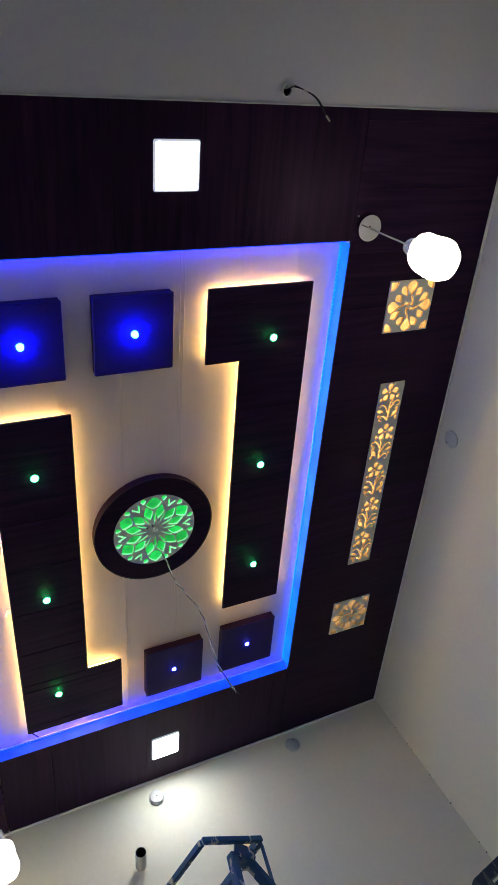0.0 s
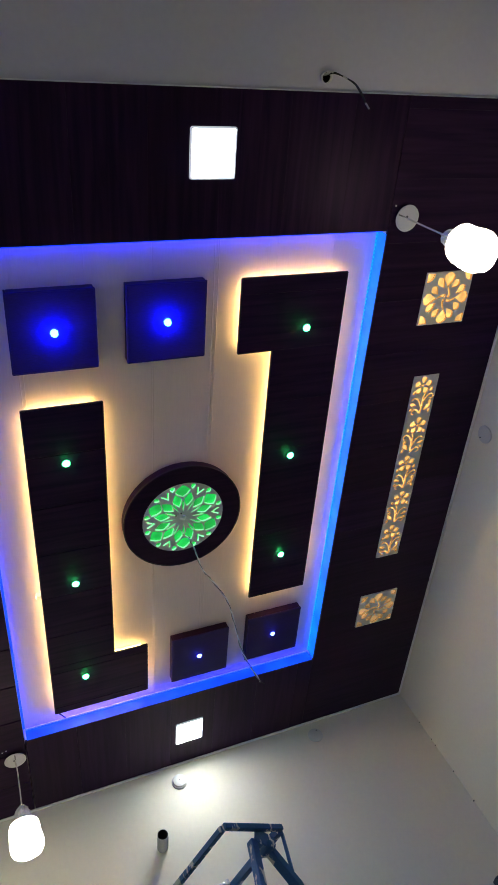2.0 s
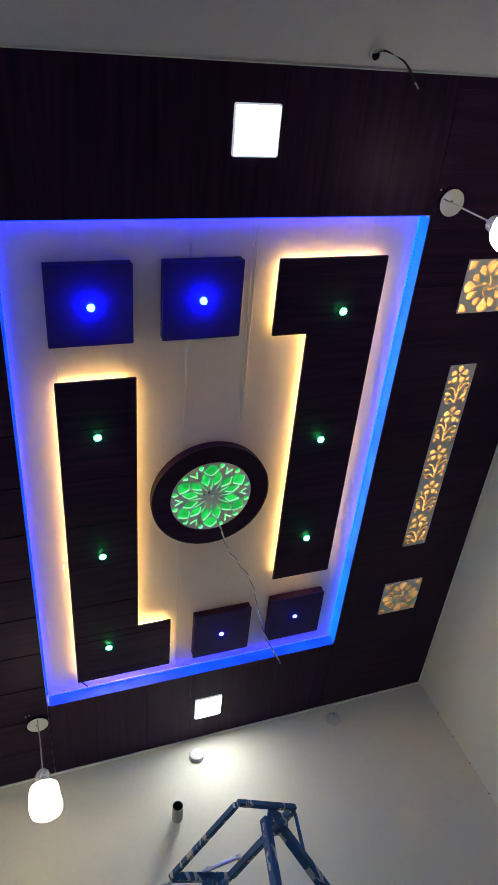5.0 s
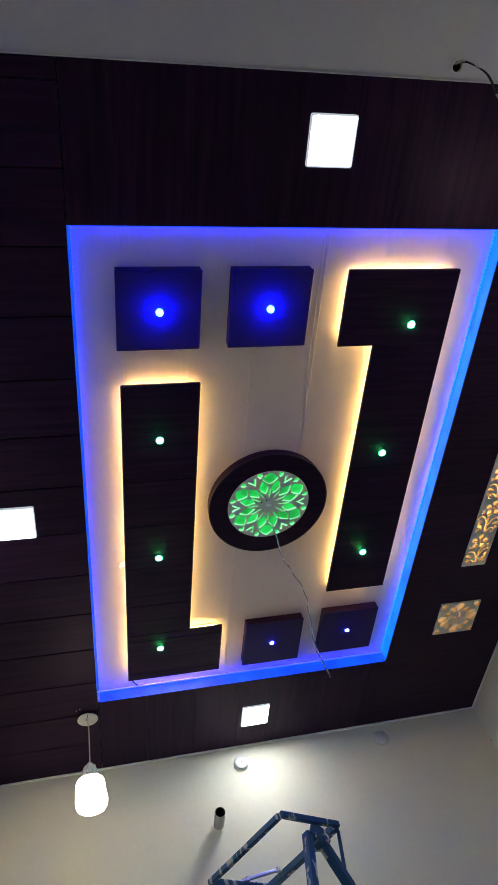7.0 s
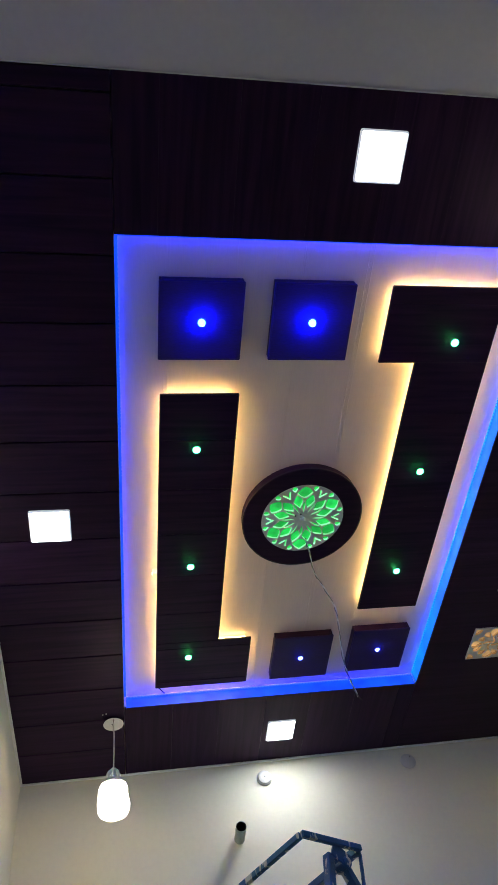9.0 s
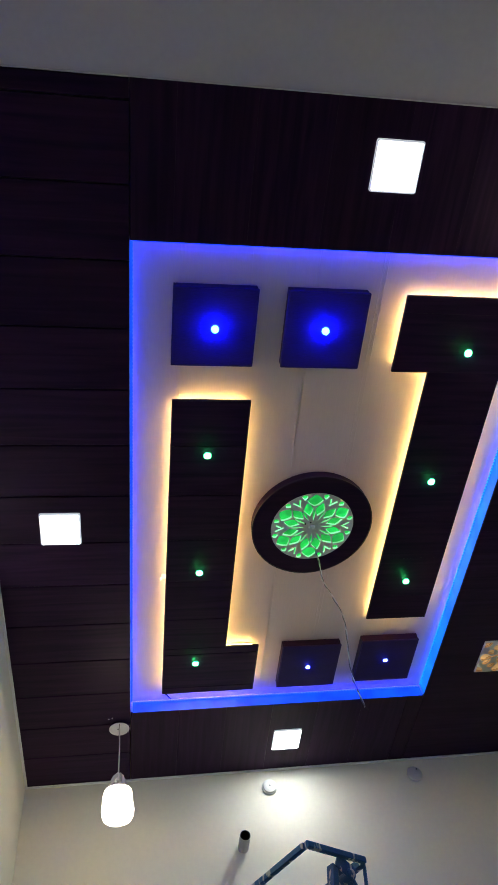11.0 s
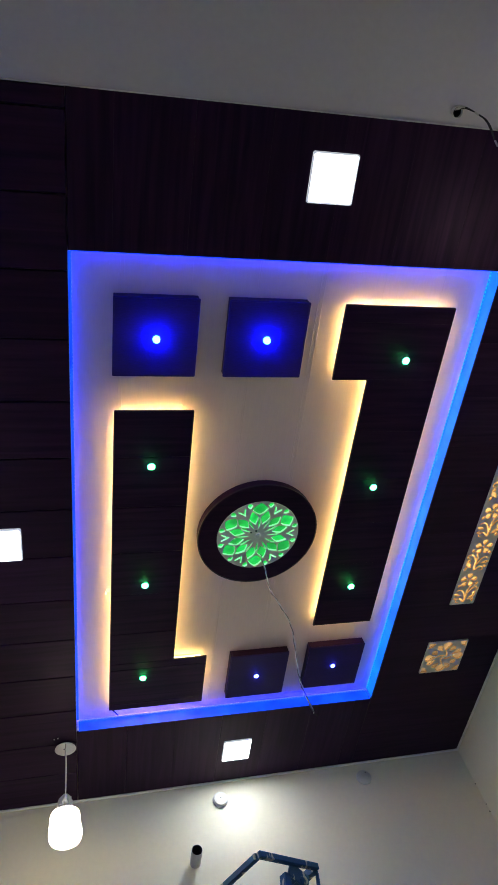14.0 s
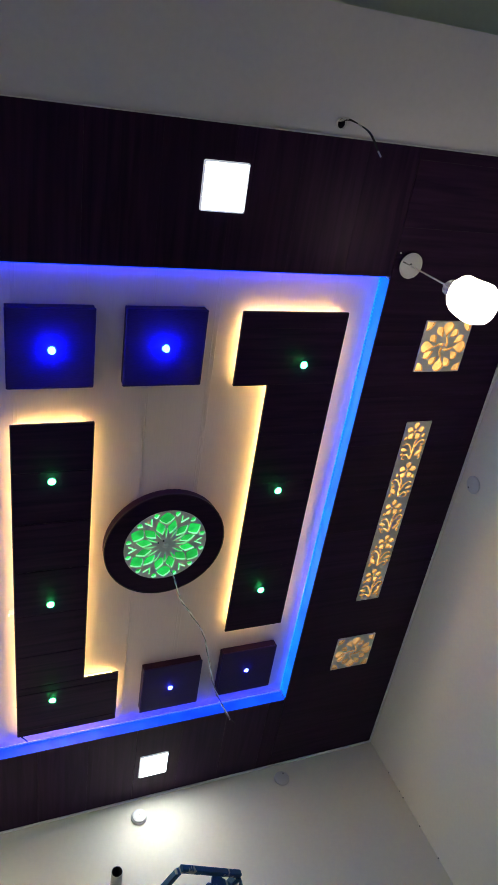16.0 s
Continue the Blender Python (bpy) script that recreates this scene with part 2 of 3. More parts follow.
def smooth_line(points, steps=6):
    out = []
    pts = [Vector(p) for p in points]
    for i in range(len(pts) - 1):
        p0, p1, p2, p3 = pts[max(i - 1, 0)], pts[i], pts[i + 1], pts[min(i + 2, len(pts) - 1)]
        for k in range(steps):
            t = k / steps
            out.append(0.5 * ((2 * p1) + (p2 - p0) * t + (2 * p0 - 5 * p1 + 4 * p2 - p3) * t * t + (3 * p1 - p0 - 3 * p2 + p3) * t ** 3))
    out.append(pts[-1])
    return out


def tube(bm, points, r, n=8, mat=0):
    pts = [Vector(p) for p in points]
    rows = []
    up = Vector((0.3, 0.9, 0.2)).normalized()
    for i, p in enumerate(pts):
        d = (pts[min(i + 1, len(pts) - 1)] - pts[max(i - 1, 0)]).normalized()
        s = d.cross(up).normalized()
        t = d.cross(s)
        rr = r(i / (len(pts) - 1)) if callable(r) else r
        rows.append([bm.verts.new(p + (s * math.cos(2 * math.pi * k / n) + t * math.sin(2 * math.pi * k / n)) * rr) for k in range(n)])
    for a, b in zip(rows, rows[1:]):
        for k in range(n):
            bm.faces.new((a[k], a[(k + 1) % n], b[(k + 1) % n], b[k])).material_index = mat
    bm.faces.new(rows[0][::-1]).material_index = mat
    bm.faces.new(rows[-1]).material_index = mat
    return bm


def slab(bm, outline, z0, z1, mat=0, inset=0.0, side=None):
    """A flat outline with thickness; the face at z0 may be drawn in, which rounds its edge."""
    c = Vector((sum(p[0] for p in outline) / len(outline), sum(p[1] for p in outline) / len(outline)))
    low = []
    for p in outline:
        d = c - Vector(p)
        low.append(Vector(p) + d * (min(0.45, inset / d.length) if d.length > 1e-6 else 0))
    zm = z0 + (z1 - z0) * (0.35 if inset else 0.0)
    rows = [[bm.verts.new((p[0], p[1], z0)) for p in low]]
    if inset:
        rows.append([bm.verts.new((p[0], p[1], zm)) for p in outline])
    rows.append([bm.verts.new((p[0], p[1], z1)) for p in outline])
    n = len(outline)
    for a, b in zip(rows, rows[1:]):
        for i in range(n):
            bm.faces.new((a[i], a[(i + 1) % n], b[(i + 1) % n], b[i])).material_index = mat if side is None else side
    bm.faces.new(rows[0]).material_index = mat
    bm.faces.new(rows[-1][::-1]).material_index = mat
    return bm


def leaf(x, y, angle, length, width, fat=0.6, n=14):
    """A drop-shaped outline: pointed at (x, y), growing along angle, widest at fat of its length."""
    out = []
    c, s = math.cos(angle), math.sin(angle)
    side = []
    for i in range(n + 1):
        t = i / n
        w = math.sin(math.pi * t ** (math.log(0.5) / math.log(fat))) ** 0.75 * width / 2
        side.append((t * length, w))
    line = [(u, w) for u, w in side] + [(u, -w) for u, w in side[-2:0:-1]]
    for u, w in line:
        out.append((x + c * u - s * w, y + s * u + c * w))
    return out


def ribbon(points, width):
    """The outline of a flat curved stroke that tapers to its end."""
    pts = [p.to_2d() for p in smooth_line([(x, y, 0) for x, y in points], 5)]
    left, right = [], []
    for i, p in enumerate(pts):
        d = pts[min(i + 1, len(pts) - 1)] - pts[max(i - 1, 0)]
        q = Vector((-d.y, d.x)).normalized() * width / 2 * (1 - 0.55 * i / (len(pts) - 1))
        left.append(tuple(p + q))
        right.append(tuple(p - q))
    return left + right[::-1]


def strip_slab(bm, outline, z0, z1, mat=0):
    """Thickness for an outline made by ribbon(), face by face, as it may curl."""
    n = len(outline) // 2
    low = [bm.verts.new((p[0], p[1], z0)) for p in outline]
    top = [bm.verts.new((p[0], p[1], z1)) for p in outline]
    m = len(outline)
    for i in range(m):
        j = (i + 1) % m
        bm.faces.new((low[i], low[j], top[j], top[i])).material_index = mat
    for i in range(n - 1):
        bm.faces.new((low[i], low[i + 1], low[m - 2 - i], low[m - 1 - i])).material_index = mat
        bm.faces.new((top[m - 1 - i], top[m - 2 - i], top[i + 1], top[i])).material_index = mat
    return bm


def carve(board, cutters, slot=1):
    """Cuts the shapes of the cutters right through a board; the cut walls take the material of the slot."""
    tool = put("cutter", cutters, list(board.data.materials))
    for p in tool.data.polygons:
        p.material_index = slot
    mod = board.modifiers.new("cut", "BOOLEAN")
    mod.operation, mod.solver, mod.object, mod.use_self = "DIFFERENCE", "EXACT", tool, True
    tool.matrix_basis = board.matrix_world if board.parent is None else board.parent.matrix_basis
    bpy.context.view_layer.update()
    cut = bpy.data.meshes.new_from_object(board.evaluated_get(bpy.context.evaluated_depsgraph_get()))
    board.modifiers.clear()
    board.data = cut
    bpy.data.objects.remove(tool)
    return board


def planks(bm, x0, x1, y0, y1, z, along, width=0.25, start=None, gap=0.0025, thick=0.010, chamfer=0.0025):
    """Panel boards side by side with a narrow V joint; each one is an island."""
    lo, hi = (y0, y1) if along == "x" else (x0, x1)
    at = lo if start is None else start - width * math.ceil((start - lo) / width)
    while at < hi - 1e-4:
        a, b = max(at, lo) + gap / 2, min(at + width, hi) - gap / 2
        if b - a > 0.004:
            prof = [(a, z + thick), (a, z + chamfer), (a + chamfer, z), (b - chamfer, z), (b, z + chamfer), (b, z + thick)]
            rows = []
            for e in ((x0, x1) if along == "x" else (y0, y1)):
                rows.append([bm.verts.new((e, p, h) if along == "x" else (p, e, h)) for p, h in prof])
            for i in range(6):
                j = (i + 1) % 6
                bm.faces.new((rows[0][i], rows[0][j], rows[1][j], rows[1][i]))
            bm.faces.new(rows[0])
            bm.faces.new(rows[1])
        at += width
    return bm


def skewed(bm):
    """The long side of the recess by the carved insets runs a little out of square."""
    for v in bm.verts:
        if abs(v.co.x - TX1) < 0.014:
            v.co.x += skew(v.co.y)
    return bm


def skew(y):
    return 0.006 * (1 - 2 * min(max(y / TY1, -0.2), 1.24))


# ---- structure ----
def structure(name, bm, mat, label, category):
    return tagged(put(name, bm, mat), label, category, kind="structure")


FX0, FX1, FY0, FY1 = X0 - 0.2, X1 + 0.2, BACK - 0.2, Y1 + 0.2
structure("floor", boxed((FX0, FY0, -0.15), (FX1, FY1, 0.0)), JOINT, "beige tiled floor with grey joints", "floor")
structure("wall_north", boxed((FX0, Y1, 0), (FX1, FY1, 3.9)), WALL, "plain off-white painted wall under the dark ceiling", "wall")
structure("wall_east", boxed((X1, BACK, 0), (FX1, Y1, 3.9)), WALL, "plain off-white painted side wall", "wall")
structure("wall_west", boxed((FX0, BACK, 0), (X0, Y1, 3.9)), WALL, "plain off-white painted side wall by the pendant", "wall")
structure("wall_south", boxed((FX0, FY0, 0), (FX1, BACK, 3.9)), GREEN_WALL, "plain pale green painted back wall", "wall")
structure("ceiling_slab", boxed((FX0, BEAM, 3.62), (FX1, FY1, 3.8)), SOFFIT, "bare painted slab above the false ceiling", "ceiling")
structure("ceiling_hall", boxed((FX0, FY0, 3.52), (FX1, BEAM, 3.8)), GREEN_WALL, "pale green painted ceiling of the space behind", "ceiling")

# the beam, with a hole for the conduit
HOLE_X, HOLE_Y, HOLE_R = 1.287, -0.537, 0.020
bm = bmesh.new()
box(bm, (X0, BEAM, CEIL + 0.008), (X1, HOLE_Y - 0.03, 3.62))
box(bm, (X0, HOLE_Y - 0.03, CEIL + 0.008), (HOLE_X - 0.03, Y0, 3.62))
box(bm, (HOLE_X + 0.03, HOLE_Y - 0.03, CEIL + 0.008), (X1, Y0, 3.62))
box(bm, (HOLE_X - 0.03, HOLE_Y + 0.03, CEIL + 0.008), (HOLE_X + 0.03, Y0, 3.62))
# square patch round the hole
ring = []
for i in range(24):
    a = 2 * math.pi * i / 24
    c, s = math.cos(a), math.sin(a)
    k = 0.03 / max(abs(c), abs(s))
    ring.append((bm.verts.new((HOLE_X + HOLE_R * c, HOLE_Y + HOLE_R * s, CEIL + 0.008)), bm.verts.new((HOLE_X + k * c, HOLE_Y + k * s, CEIL + 0.008))))
for i in range(24):
    j = (i + 1) % 24
    bm.faces.new((ring[i][0], ring[j][0], ring[j][1], ring[i][1]))
structure("ceiling_beam", bm, SOFFIT, "grey-white painted beam soffit with a conduit hole", "ceiling")

# dark panelled border, four runs of boards
bm = planks(bmesh.new(), X0, -0.002, Y0, Y1, CEIL, "x", 0.25, 1.32, gap=0.003, chamfer=0.003)
structure("ceiling_border_west", bm, WOOD_X, "dark wenge laminate ceiling boards with fine joints", "ceiling")
bm = planks(bmesh.new(), TX1 + 0.002, X1, Y0, Y1, CEIL, "x", 0.25, 1.30, gap=0.0002, chamfer=0.0003)
structure("ceiling_border_east", skewed(bm), WOOD_X, "dark wenge laminate ceiling boards with carved insets", "ceiling")
bm = planks(bmesh.new(), 0, TX1, TY1 + 0.002, Y1, CEIL, "y", 0.255, 0.511, gap=0.0008, chamfer=0.0014)
for x in (0.511, 1.021):
    box(bm, (x - 0.0015, TY1 + 0.02, CEIL - 0.0012), (x + 0.0015, Y1 - 0.03, CEIL + 0.004), 0.0004)
structure("ceiling_border_north", skewed(bm), WOOD_Y, "dark wenge laminate ceiling boards above the wall", "ceiling")
bm = planks(bmesh.new(), 0, TX1, Y0, -0.002, CEIL, "y", 0.255, 0.40, gap=0.0002, chamfer=0.0003)
structure("ceiling_border_south", skewed(bm), WOOD_Y, "dark wenge laminate ceiling boards beside the beam", "ceiling")
# white recess
bm = planks(bmesh.new(), -0.02, TX1 + 0.02, -0.02, TY1 + 0.02, TRAY, "y", 0.2525, 0.690, gap=0.0002, chamfer=0.0005)
for x, gap, w in ((0.185, 0.007, 0.0018), (0.4375, 0.0, 0.0012), (0.690, 0.004, 0.0014), (0.943, 0.009, 0.0018), (1.4475, 0.0, 0.0012)):
    for k in ((-1, 1) if gap else (0,)):
        box(bm, (x + k * gap - w, 0.002, TRAY - 0.0014), (x + k * gap + w, TY1 - 0.002, TRAY), 0.0006)
structure("ceiling_recess", bm, WHITE_PVC, "white plastic ceiling boards with faint joints in the recess", "ceiling")
# sides of the recess
bm = bmesh.new()
box(bm, (-0.012, -0.012, CEIL + 0.010), (0.0, TY1 + 0.012, TRAY))
box(bm, (TX1, -0.012, CEIL + 0.010), (TX1 + 0.012, TY1 + 0.012, TRAY))
box(bm, (0, -0.012, CEIL + 0.010), (TX1, 0.0, TRAY))
box(bm, (0, TY1, CEIL + 0.010), (TX1, TY1 + 0.012, TRAY))
structure("trim_recess", skewed(bm), WHITE_PVC, "white side boards round the lit ceiling recess", "trim")
# pale bead where the border meets walls and beam
bm = bmesh.new()
box(bm, (X0, Y1 - 0.013, CEIL - 0.010), (X1, Y1, CEIL - 0.0005), 0.002)
box(bm, (X1 - 0.013, Y0, CEIL - 0.010), (X1, Y1 - 0.013, CEIL - 0.0005), 0.002)
box(bm, (X0, Y0, CEIL - 0.010), (X0 + 0.013, Y1 - 0.013, CEIL - 0.0005), 0.002)
box(bm, (X0, Y0 - 0.004, CEIL - 0.001), (X1, Y0 - 0.0005, CEIL + 0.008), 0.001)
structure("trim_ceiling", bm, TRIM, "thin white bead round the dark ceiling border", "trim")


# ---- light tape in the recess ----
def led_run(a, b, inward, tape, diode, side_glow):
    """Tape along one side of the recess with its row of diodes."""
    a, b, inward = Vector(a), Vector(b), Vector(inward)
    d = b - a
    t = thing("led_strip", *(a + d / 2), "blue glowing light tape stuck along the recess side", "light strip", "light tape of the recess")
    n = int(d.length / 0.0167)
    o = a + d / 2
    bm = bmesh.new()
    bar(bm, a - o, b - o, 0.010, 0.0016, inward, 0.0004)
    part("tape", bm, tape, t)
    end = d.normalized() * 0.001
    # emissive band before the side board, for the tape light on it
    bm = bar(bmesh.new(), a - o + end + Vector((0, 0, -0.034)), b - o - end + Vector((0, 0, -0.034)), 0.060, 0.0014, inward, 0.0003)
    part("side_glow", bm, side_glow, t, "glowing band standing in for the lit side board")
    # added ledge that keeps the tape's light from going straight down
    bm = bar(bmesh.new(), a - o + end * 8 + inward * 0.0048 + Vector((0, 0, -0.0068)), b - o - end * 8 + inward * 0.0048 + Vector((0, 0, -0.0068)), 0.0010, 0.0082, inward, 0.0002)
    part("light_stop", bm, side_glow, t, "added narrow glowing ledge that shields the tape")
    bm = bmesh.new()
    u = d.normalized()
    for i in range(n):
        p = a + u * (i + 0.5) * 0.0167 - o + inward * 0.0088 + Vector((0, 0, -0.0085))
        q = Vector((abs(u.x), abs(u.y), 0)) * 0.0042 + Vector((abs(inward.x), abs(inward.y), 0)) * 0.0012 + Vector((0, 0, 0.0034))
        box(bm, p - q, p + q)
    tagged(part("diode_band", bm, diode, t), kind="stuff")


ZT = CEIL + 0.066
led_run((TX1 - 0.0008 + skew(0.01), 0.01, ZT), (TX1 - 0.0008 + skew(TY1), TY1 - 0.01, ZT), (-1, 0, 0), CYAN_TAPE, CYAN_DIODE, CYAN_SIDE_GLOW)
led_run((0.01, TY1 - 0.0008, ZT), (TX1 - 0.01, TY1 - 0.0008, ZT), (0, -1, 0), BLUE_TAPE, BLUE_DIODE, BLUE_SIDE_GLOW)
led_run((0.0008, 0.01, ZT), (0.0008, TY1 - 0.01, ZT), (1, 0, 0), CYAN_TAPE, BLUE_DIODE, BLUE_SIDE_GLOW)
led_run((0.01, 0.0008, ZT), (TX1 - 0.01, 0.0008, ZT), (0, 1, 0), BLUE_TAPE, BLUE_DIODE, BLUE_SIDE_GLOW)


# ---- boxes and stepped panels hung in the recess ----
def hung_box(x, y, size=0.309):
    t = thing("ceiling_box", x, y, TRAY, "square box of dark laminate hung under the white recess", "ceiling box", "square boxes in the recess")
    h, d = size / 2, TRAY - FACE
    for sx, sy in ((1, 0), (-1, 0), (0, 1), (0, -1)):
        lo = (h - 0.008 if sx > 0 else -h, h - 0.008 if sy > 0 else -h, -d + 0.006)
        hi = (-h + 0.008 if sx < 0 else h, -h + 0.008 if sy < 0 else h, 0)
        if sy:
            lo, hi = (-h + 0.0085, lo[1], lo[2]), (h - 0.0085, hi[1], hi[2])
        part("side_board", boxed(lo, hi, 0.001), WOOD_X, t)
    part("front_board", boxed((-h + 0.003, -h + 0.003, -d), (h - 0.003, h - 0.003, -d + 0.0058), 0.001), BOX_FRONT, t)
    for a, b in (((-h, -h), (h, -h)), ((h, -h), (h, h)), ((h, h), (-h, h)), ((-h, h), (-h, -h))):
        bm = bar(bmesh.new(), (*a, -d + 0.003), (*b, -d + 0.003), 0.006, 0.0065, (0, 0, 1), 0.002)
        part("edge_bead", bm, BOX_FRONT, t)
    return t


BOXES = [(0.310, 0.320), (0.735, 0.320), (0.932, 2.229), (1.356, 2.214)]
for x, y in BOXES:
    hung_box(x, y)


def stepped_panel(outline, rects, seam, label, gap=0.0015):
    """A flat L-shaped panel of boards on a smaller backing; amber tape runs round the backing."""
    ox = sum(p[0] for p in outline) / len(outline)
    oy = sum(p[1] for p in outline) / len(outline)
    t = thing("ceiling_panel", ox, oy, TRAY, label, "ceiling panel", "stepped panels in the recess")
    d = TRAY - FACE
    for x0, x1, y0, y1 in rects:
        at = seam - 0.25 * math.ceil((seam - y0) / 0.25)
        while at < y1 - 1e-4:
            a, b = max(at, y0), min(at + 0.25, y1)
            if b - a > 0.01:
                bm = planks(bmesh.new(), x0 - ox, x1 - ox, a - oy, b - oy, -d, "x", 1.0, a - oy, gap=gap, thick=0.009, chamfer=gap)
                part("board", bm, WOOD_X, t)
            at += 0.25
    pts = [(x - ox, y - oy) for x, y in outline]
    n = len(pts)
    area = sum(pts[i][0] * pts[(i + 1) % n][1] - pts[(i + 1) % n][0] * pts[i][1] for i in range(n))
    sign = 1 if area > 0 else -1

    def inset(k):
        out = []
        for i in range(n):
            p0, p1, p2 = Vector(pts[i - 1]), Vector(pts[i]), Vector(pts[(i + 1) % n])
            a, b = (p1 - p0).normalized(), (p2 - p1).normalized()
            out.append(p1 + k * sign * (Vector((-a.y, a.x)) + Vector((-b.y, b.x))))
        return out

    core = inset(0.022)
    bm = bmesh.new()
    lo = [bm.verts.new((*p, -d + 0.009)) for p in core]
    hi = [bm.verts.new((*p, 0)) for p in core]
    for i in range(n):
        j = (i + 1) % n
        bm.faces.new((lo[i], lo[j], hi[j], hi[i]))
    bm.faces.new(lo)
    bm.faces.new(hi[::-1])
    back = part("backing", bm, WHITE_PVC, t, "white backing board")
    tape = inset(0.0212)
    for i in range(n):
        j = (i + 1) % n
        a, b = Vector((*tape[i], -0.017)), Vector((*tape[j], -0.017))
        u = (b - a).normalized()
        out = Vector((u.y, -u.x, 0)) * sign
        bm = bar(bmesh.new(), a + u * 0.004, b - u * 0.004, 0.010, 0.0014, out, 0.0003)
        part("light_tape", bm, AMBER_TAPE, back, "amber glowing light tape")
    # dark edge beads of the face
    for i in range(n):
        j = (i + 1) % n
        a, b = Vector((*pts[i], -d + 0.0045)), Vector((*pts[j], -d + 0.0045))
        part("edge_bead", bar(bmesh.new(), a, b, 0.006, 0.0105, (0, 0, 1), 0.0015), EDGING, t)
    return t


LA = dict(x0=0.165, x1=0.475, x2=0.643, y0=0.629, y1=2.049, y2=2.384)
stepped_panel([(LA["x0"], LA["y0"]), (LA["x1"], LA["y0"]), (LA["x1"], LA["y1"]), (LA["x2"], LA["y1"]), (LA["x2"], LA["y2"]), (LA["x0"], LA["y2"])],
              [(LA["x0"], LA["x1"], LA["y0"], LA["y1"] + 0.0), (LA["x0"], LA["x2"], LA["y1"] + 0.0, LA["y2"])], 1.344,
              "dark L-shaped laminate panel with amber backlight and visible joints")
w = thing("wire_tail", 0.178, 2.383, TRAY - 0.040, "short dark wire tail poking from the panel corner", "wire")
part("wire", tube(bmesh.new(), smooth_line([(0, -0.02, 0.004), (0, 0, 0), (0.016, 0.022, -0.004), (0.032, 0.044, -0.006)], 5), 0.0035, 7), BLACK_WIRE, w, "", True)
w = thing("tape_plug", 0.146, 1.586, TRAY - 0.030, "small bright end plug of the amber light tape", "light strip")
part("plug", boxed((-0.004, -0.006, -0.004), (0.040, 0.006, 0.030), 0.002), PLASTIC, w)
part("diode", boxed((-0.0065, -0.005, -0.003), (-0.004, 0.005, 0.006), 0.0005), AMBER_TAPE, w, "glowing amber diode")
LB = dict(x0=1.037, x1=1.191, x2=1.502, y0=0.168, y1=0.485, y2=1.889)
stepped_panel([(LB["x0"], LB["y0"]), (LB["x2"], LB["y0"]), (LB["x2"], LB["y2"]), (LB["x1"], LB["y2"]), (LB["x1"], LB["y1"]), (LB["x0"], LB["y1"])],
              [(LB["x0"], LB["x2"], LB["y0"], LB["y1"]), (LB["x1"], LB["x2"], LB["y1"], LB["y2"])], 0.485,
              "dark L-shaped laminate panel with amber backlight, nearly black", 0.0003)


# ---- small coloured spotlights ----
def spotlight(x, y, lens, label, group, r=0.0142, tall=0.6):
    t = thing("spotlight", x, y, FACE, label, "spotlight", group)
    bm = lathe(bmesh.new(), [(r * 1.32, -0.0), (r * 1.34, -0.0014), (r * 1.2, -0.0022), (r * 1.02, -0.0018), (r * 1.02, 0.0)], 24)
    part("bezel", bm, BEZEL, t, "dark bezel ring", True)
    prof = [(r * math.cos(a), -0.003 - tall * r * math.sin(a)) for a in [i * math.pi / 2 / 6 for i in range(6)]] + [(0.0004, -0.003 - tall * r)]
    part("lens", lathe(bmesh.new(), prof, 24), lens, t, "glowing lens", True)
    return t


for i, (x, y) in enumerate([(0.312, 0.322), (0.735, 0.317), (0.927, 2.230), (1.353, 2.208)]):
    spotlight(x, y, BLUE_SPOT if i < 2 else BLUE_SPOT_DIM, "small round blue spotlight glowing on a dark box", "blue spotlights", 0.014 if i < 2 else 0.0115, 1.8 if i < 2 else 0.7)
for x, y in [(0.317, 0.887), (0.316, 1.538), (0.328, 2.160), (1.339, 0.396), (1.333, 1.029), (1.345, 1.634)]:
    spotlight(x, y, GREEN_SPOT, "small round green spotlight glowing on a dark panel", "green spotlights")


# ---- round rosette ----
RX, RY = 0.820, 1.280
t = thing("ceiling_rosette", RX, RY, TRAY, "round dark laminate ring with a green backlit mandala", "ceiling rosette")
d = TRAY - FACE
R, RI = 0.277, 0.192
part("ring", lathe(bmesh.new(), [(RI, 0), (RI, -d + 0.002), (RI + 0.002, -d), (R - 0.003, -d), (R, -d + 0.003), (R, 0)], 72), WOOD_X, t, "dark laminate ring")
part("rim_bead", lathe(bmesh.new(), [(R + 0.0005, -d - 0.0015), (R + 0.003, -d), (R + 0.003, -d + 0.010), (R + 0.0005, -d + 0.011)], 72, caps=False), EDGING, t, "dark edge bead")
ZB = -d + 0.0015
THICK = 0.0105
board = part("mandala_board", lathe(bmesh.new(), [(RI - 0.0005, ZB + THICK), (RI - 0.0005, ZB)], 72), (MANDALA, GREEN_CUT_GLOW, GREEN_SLIT_GLOW), t, "grey carved board with green light behind it")
cuts, fine_cuts = bmesh.new(), bmesh.new()


def polar(r, a):
    return (r * math.cos(a), r * math.sin(a))


def cell(points, fine=False):
    """An opening through the board with its green lit pane behind."""
    slab(fine_cuts if fine else cuts, points, ZB - 0.003, ZB + THICK + 0.003)
    part("lit_slit" if fine else "lit_cell", slab(bmesh.new(), points, ZB + THICK + 0.0006, ZB + THICK + 0.0026), GREEN_CELL, board)


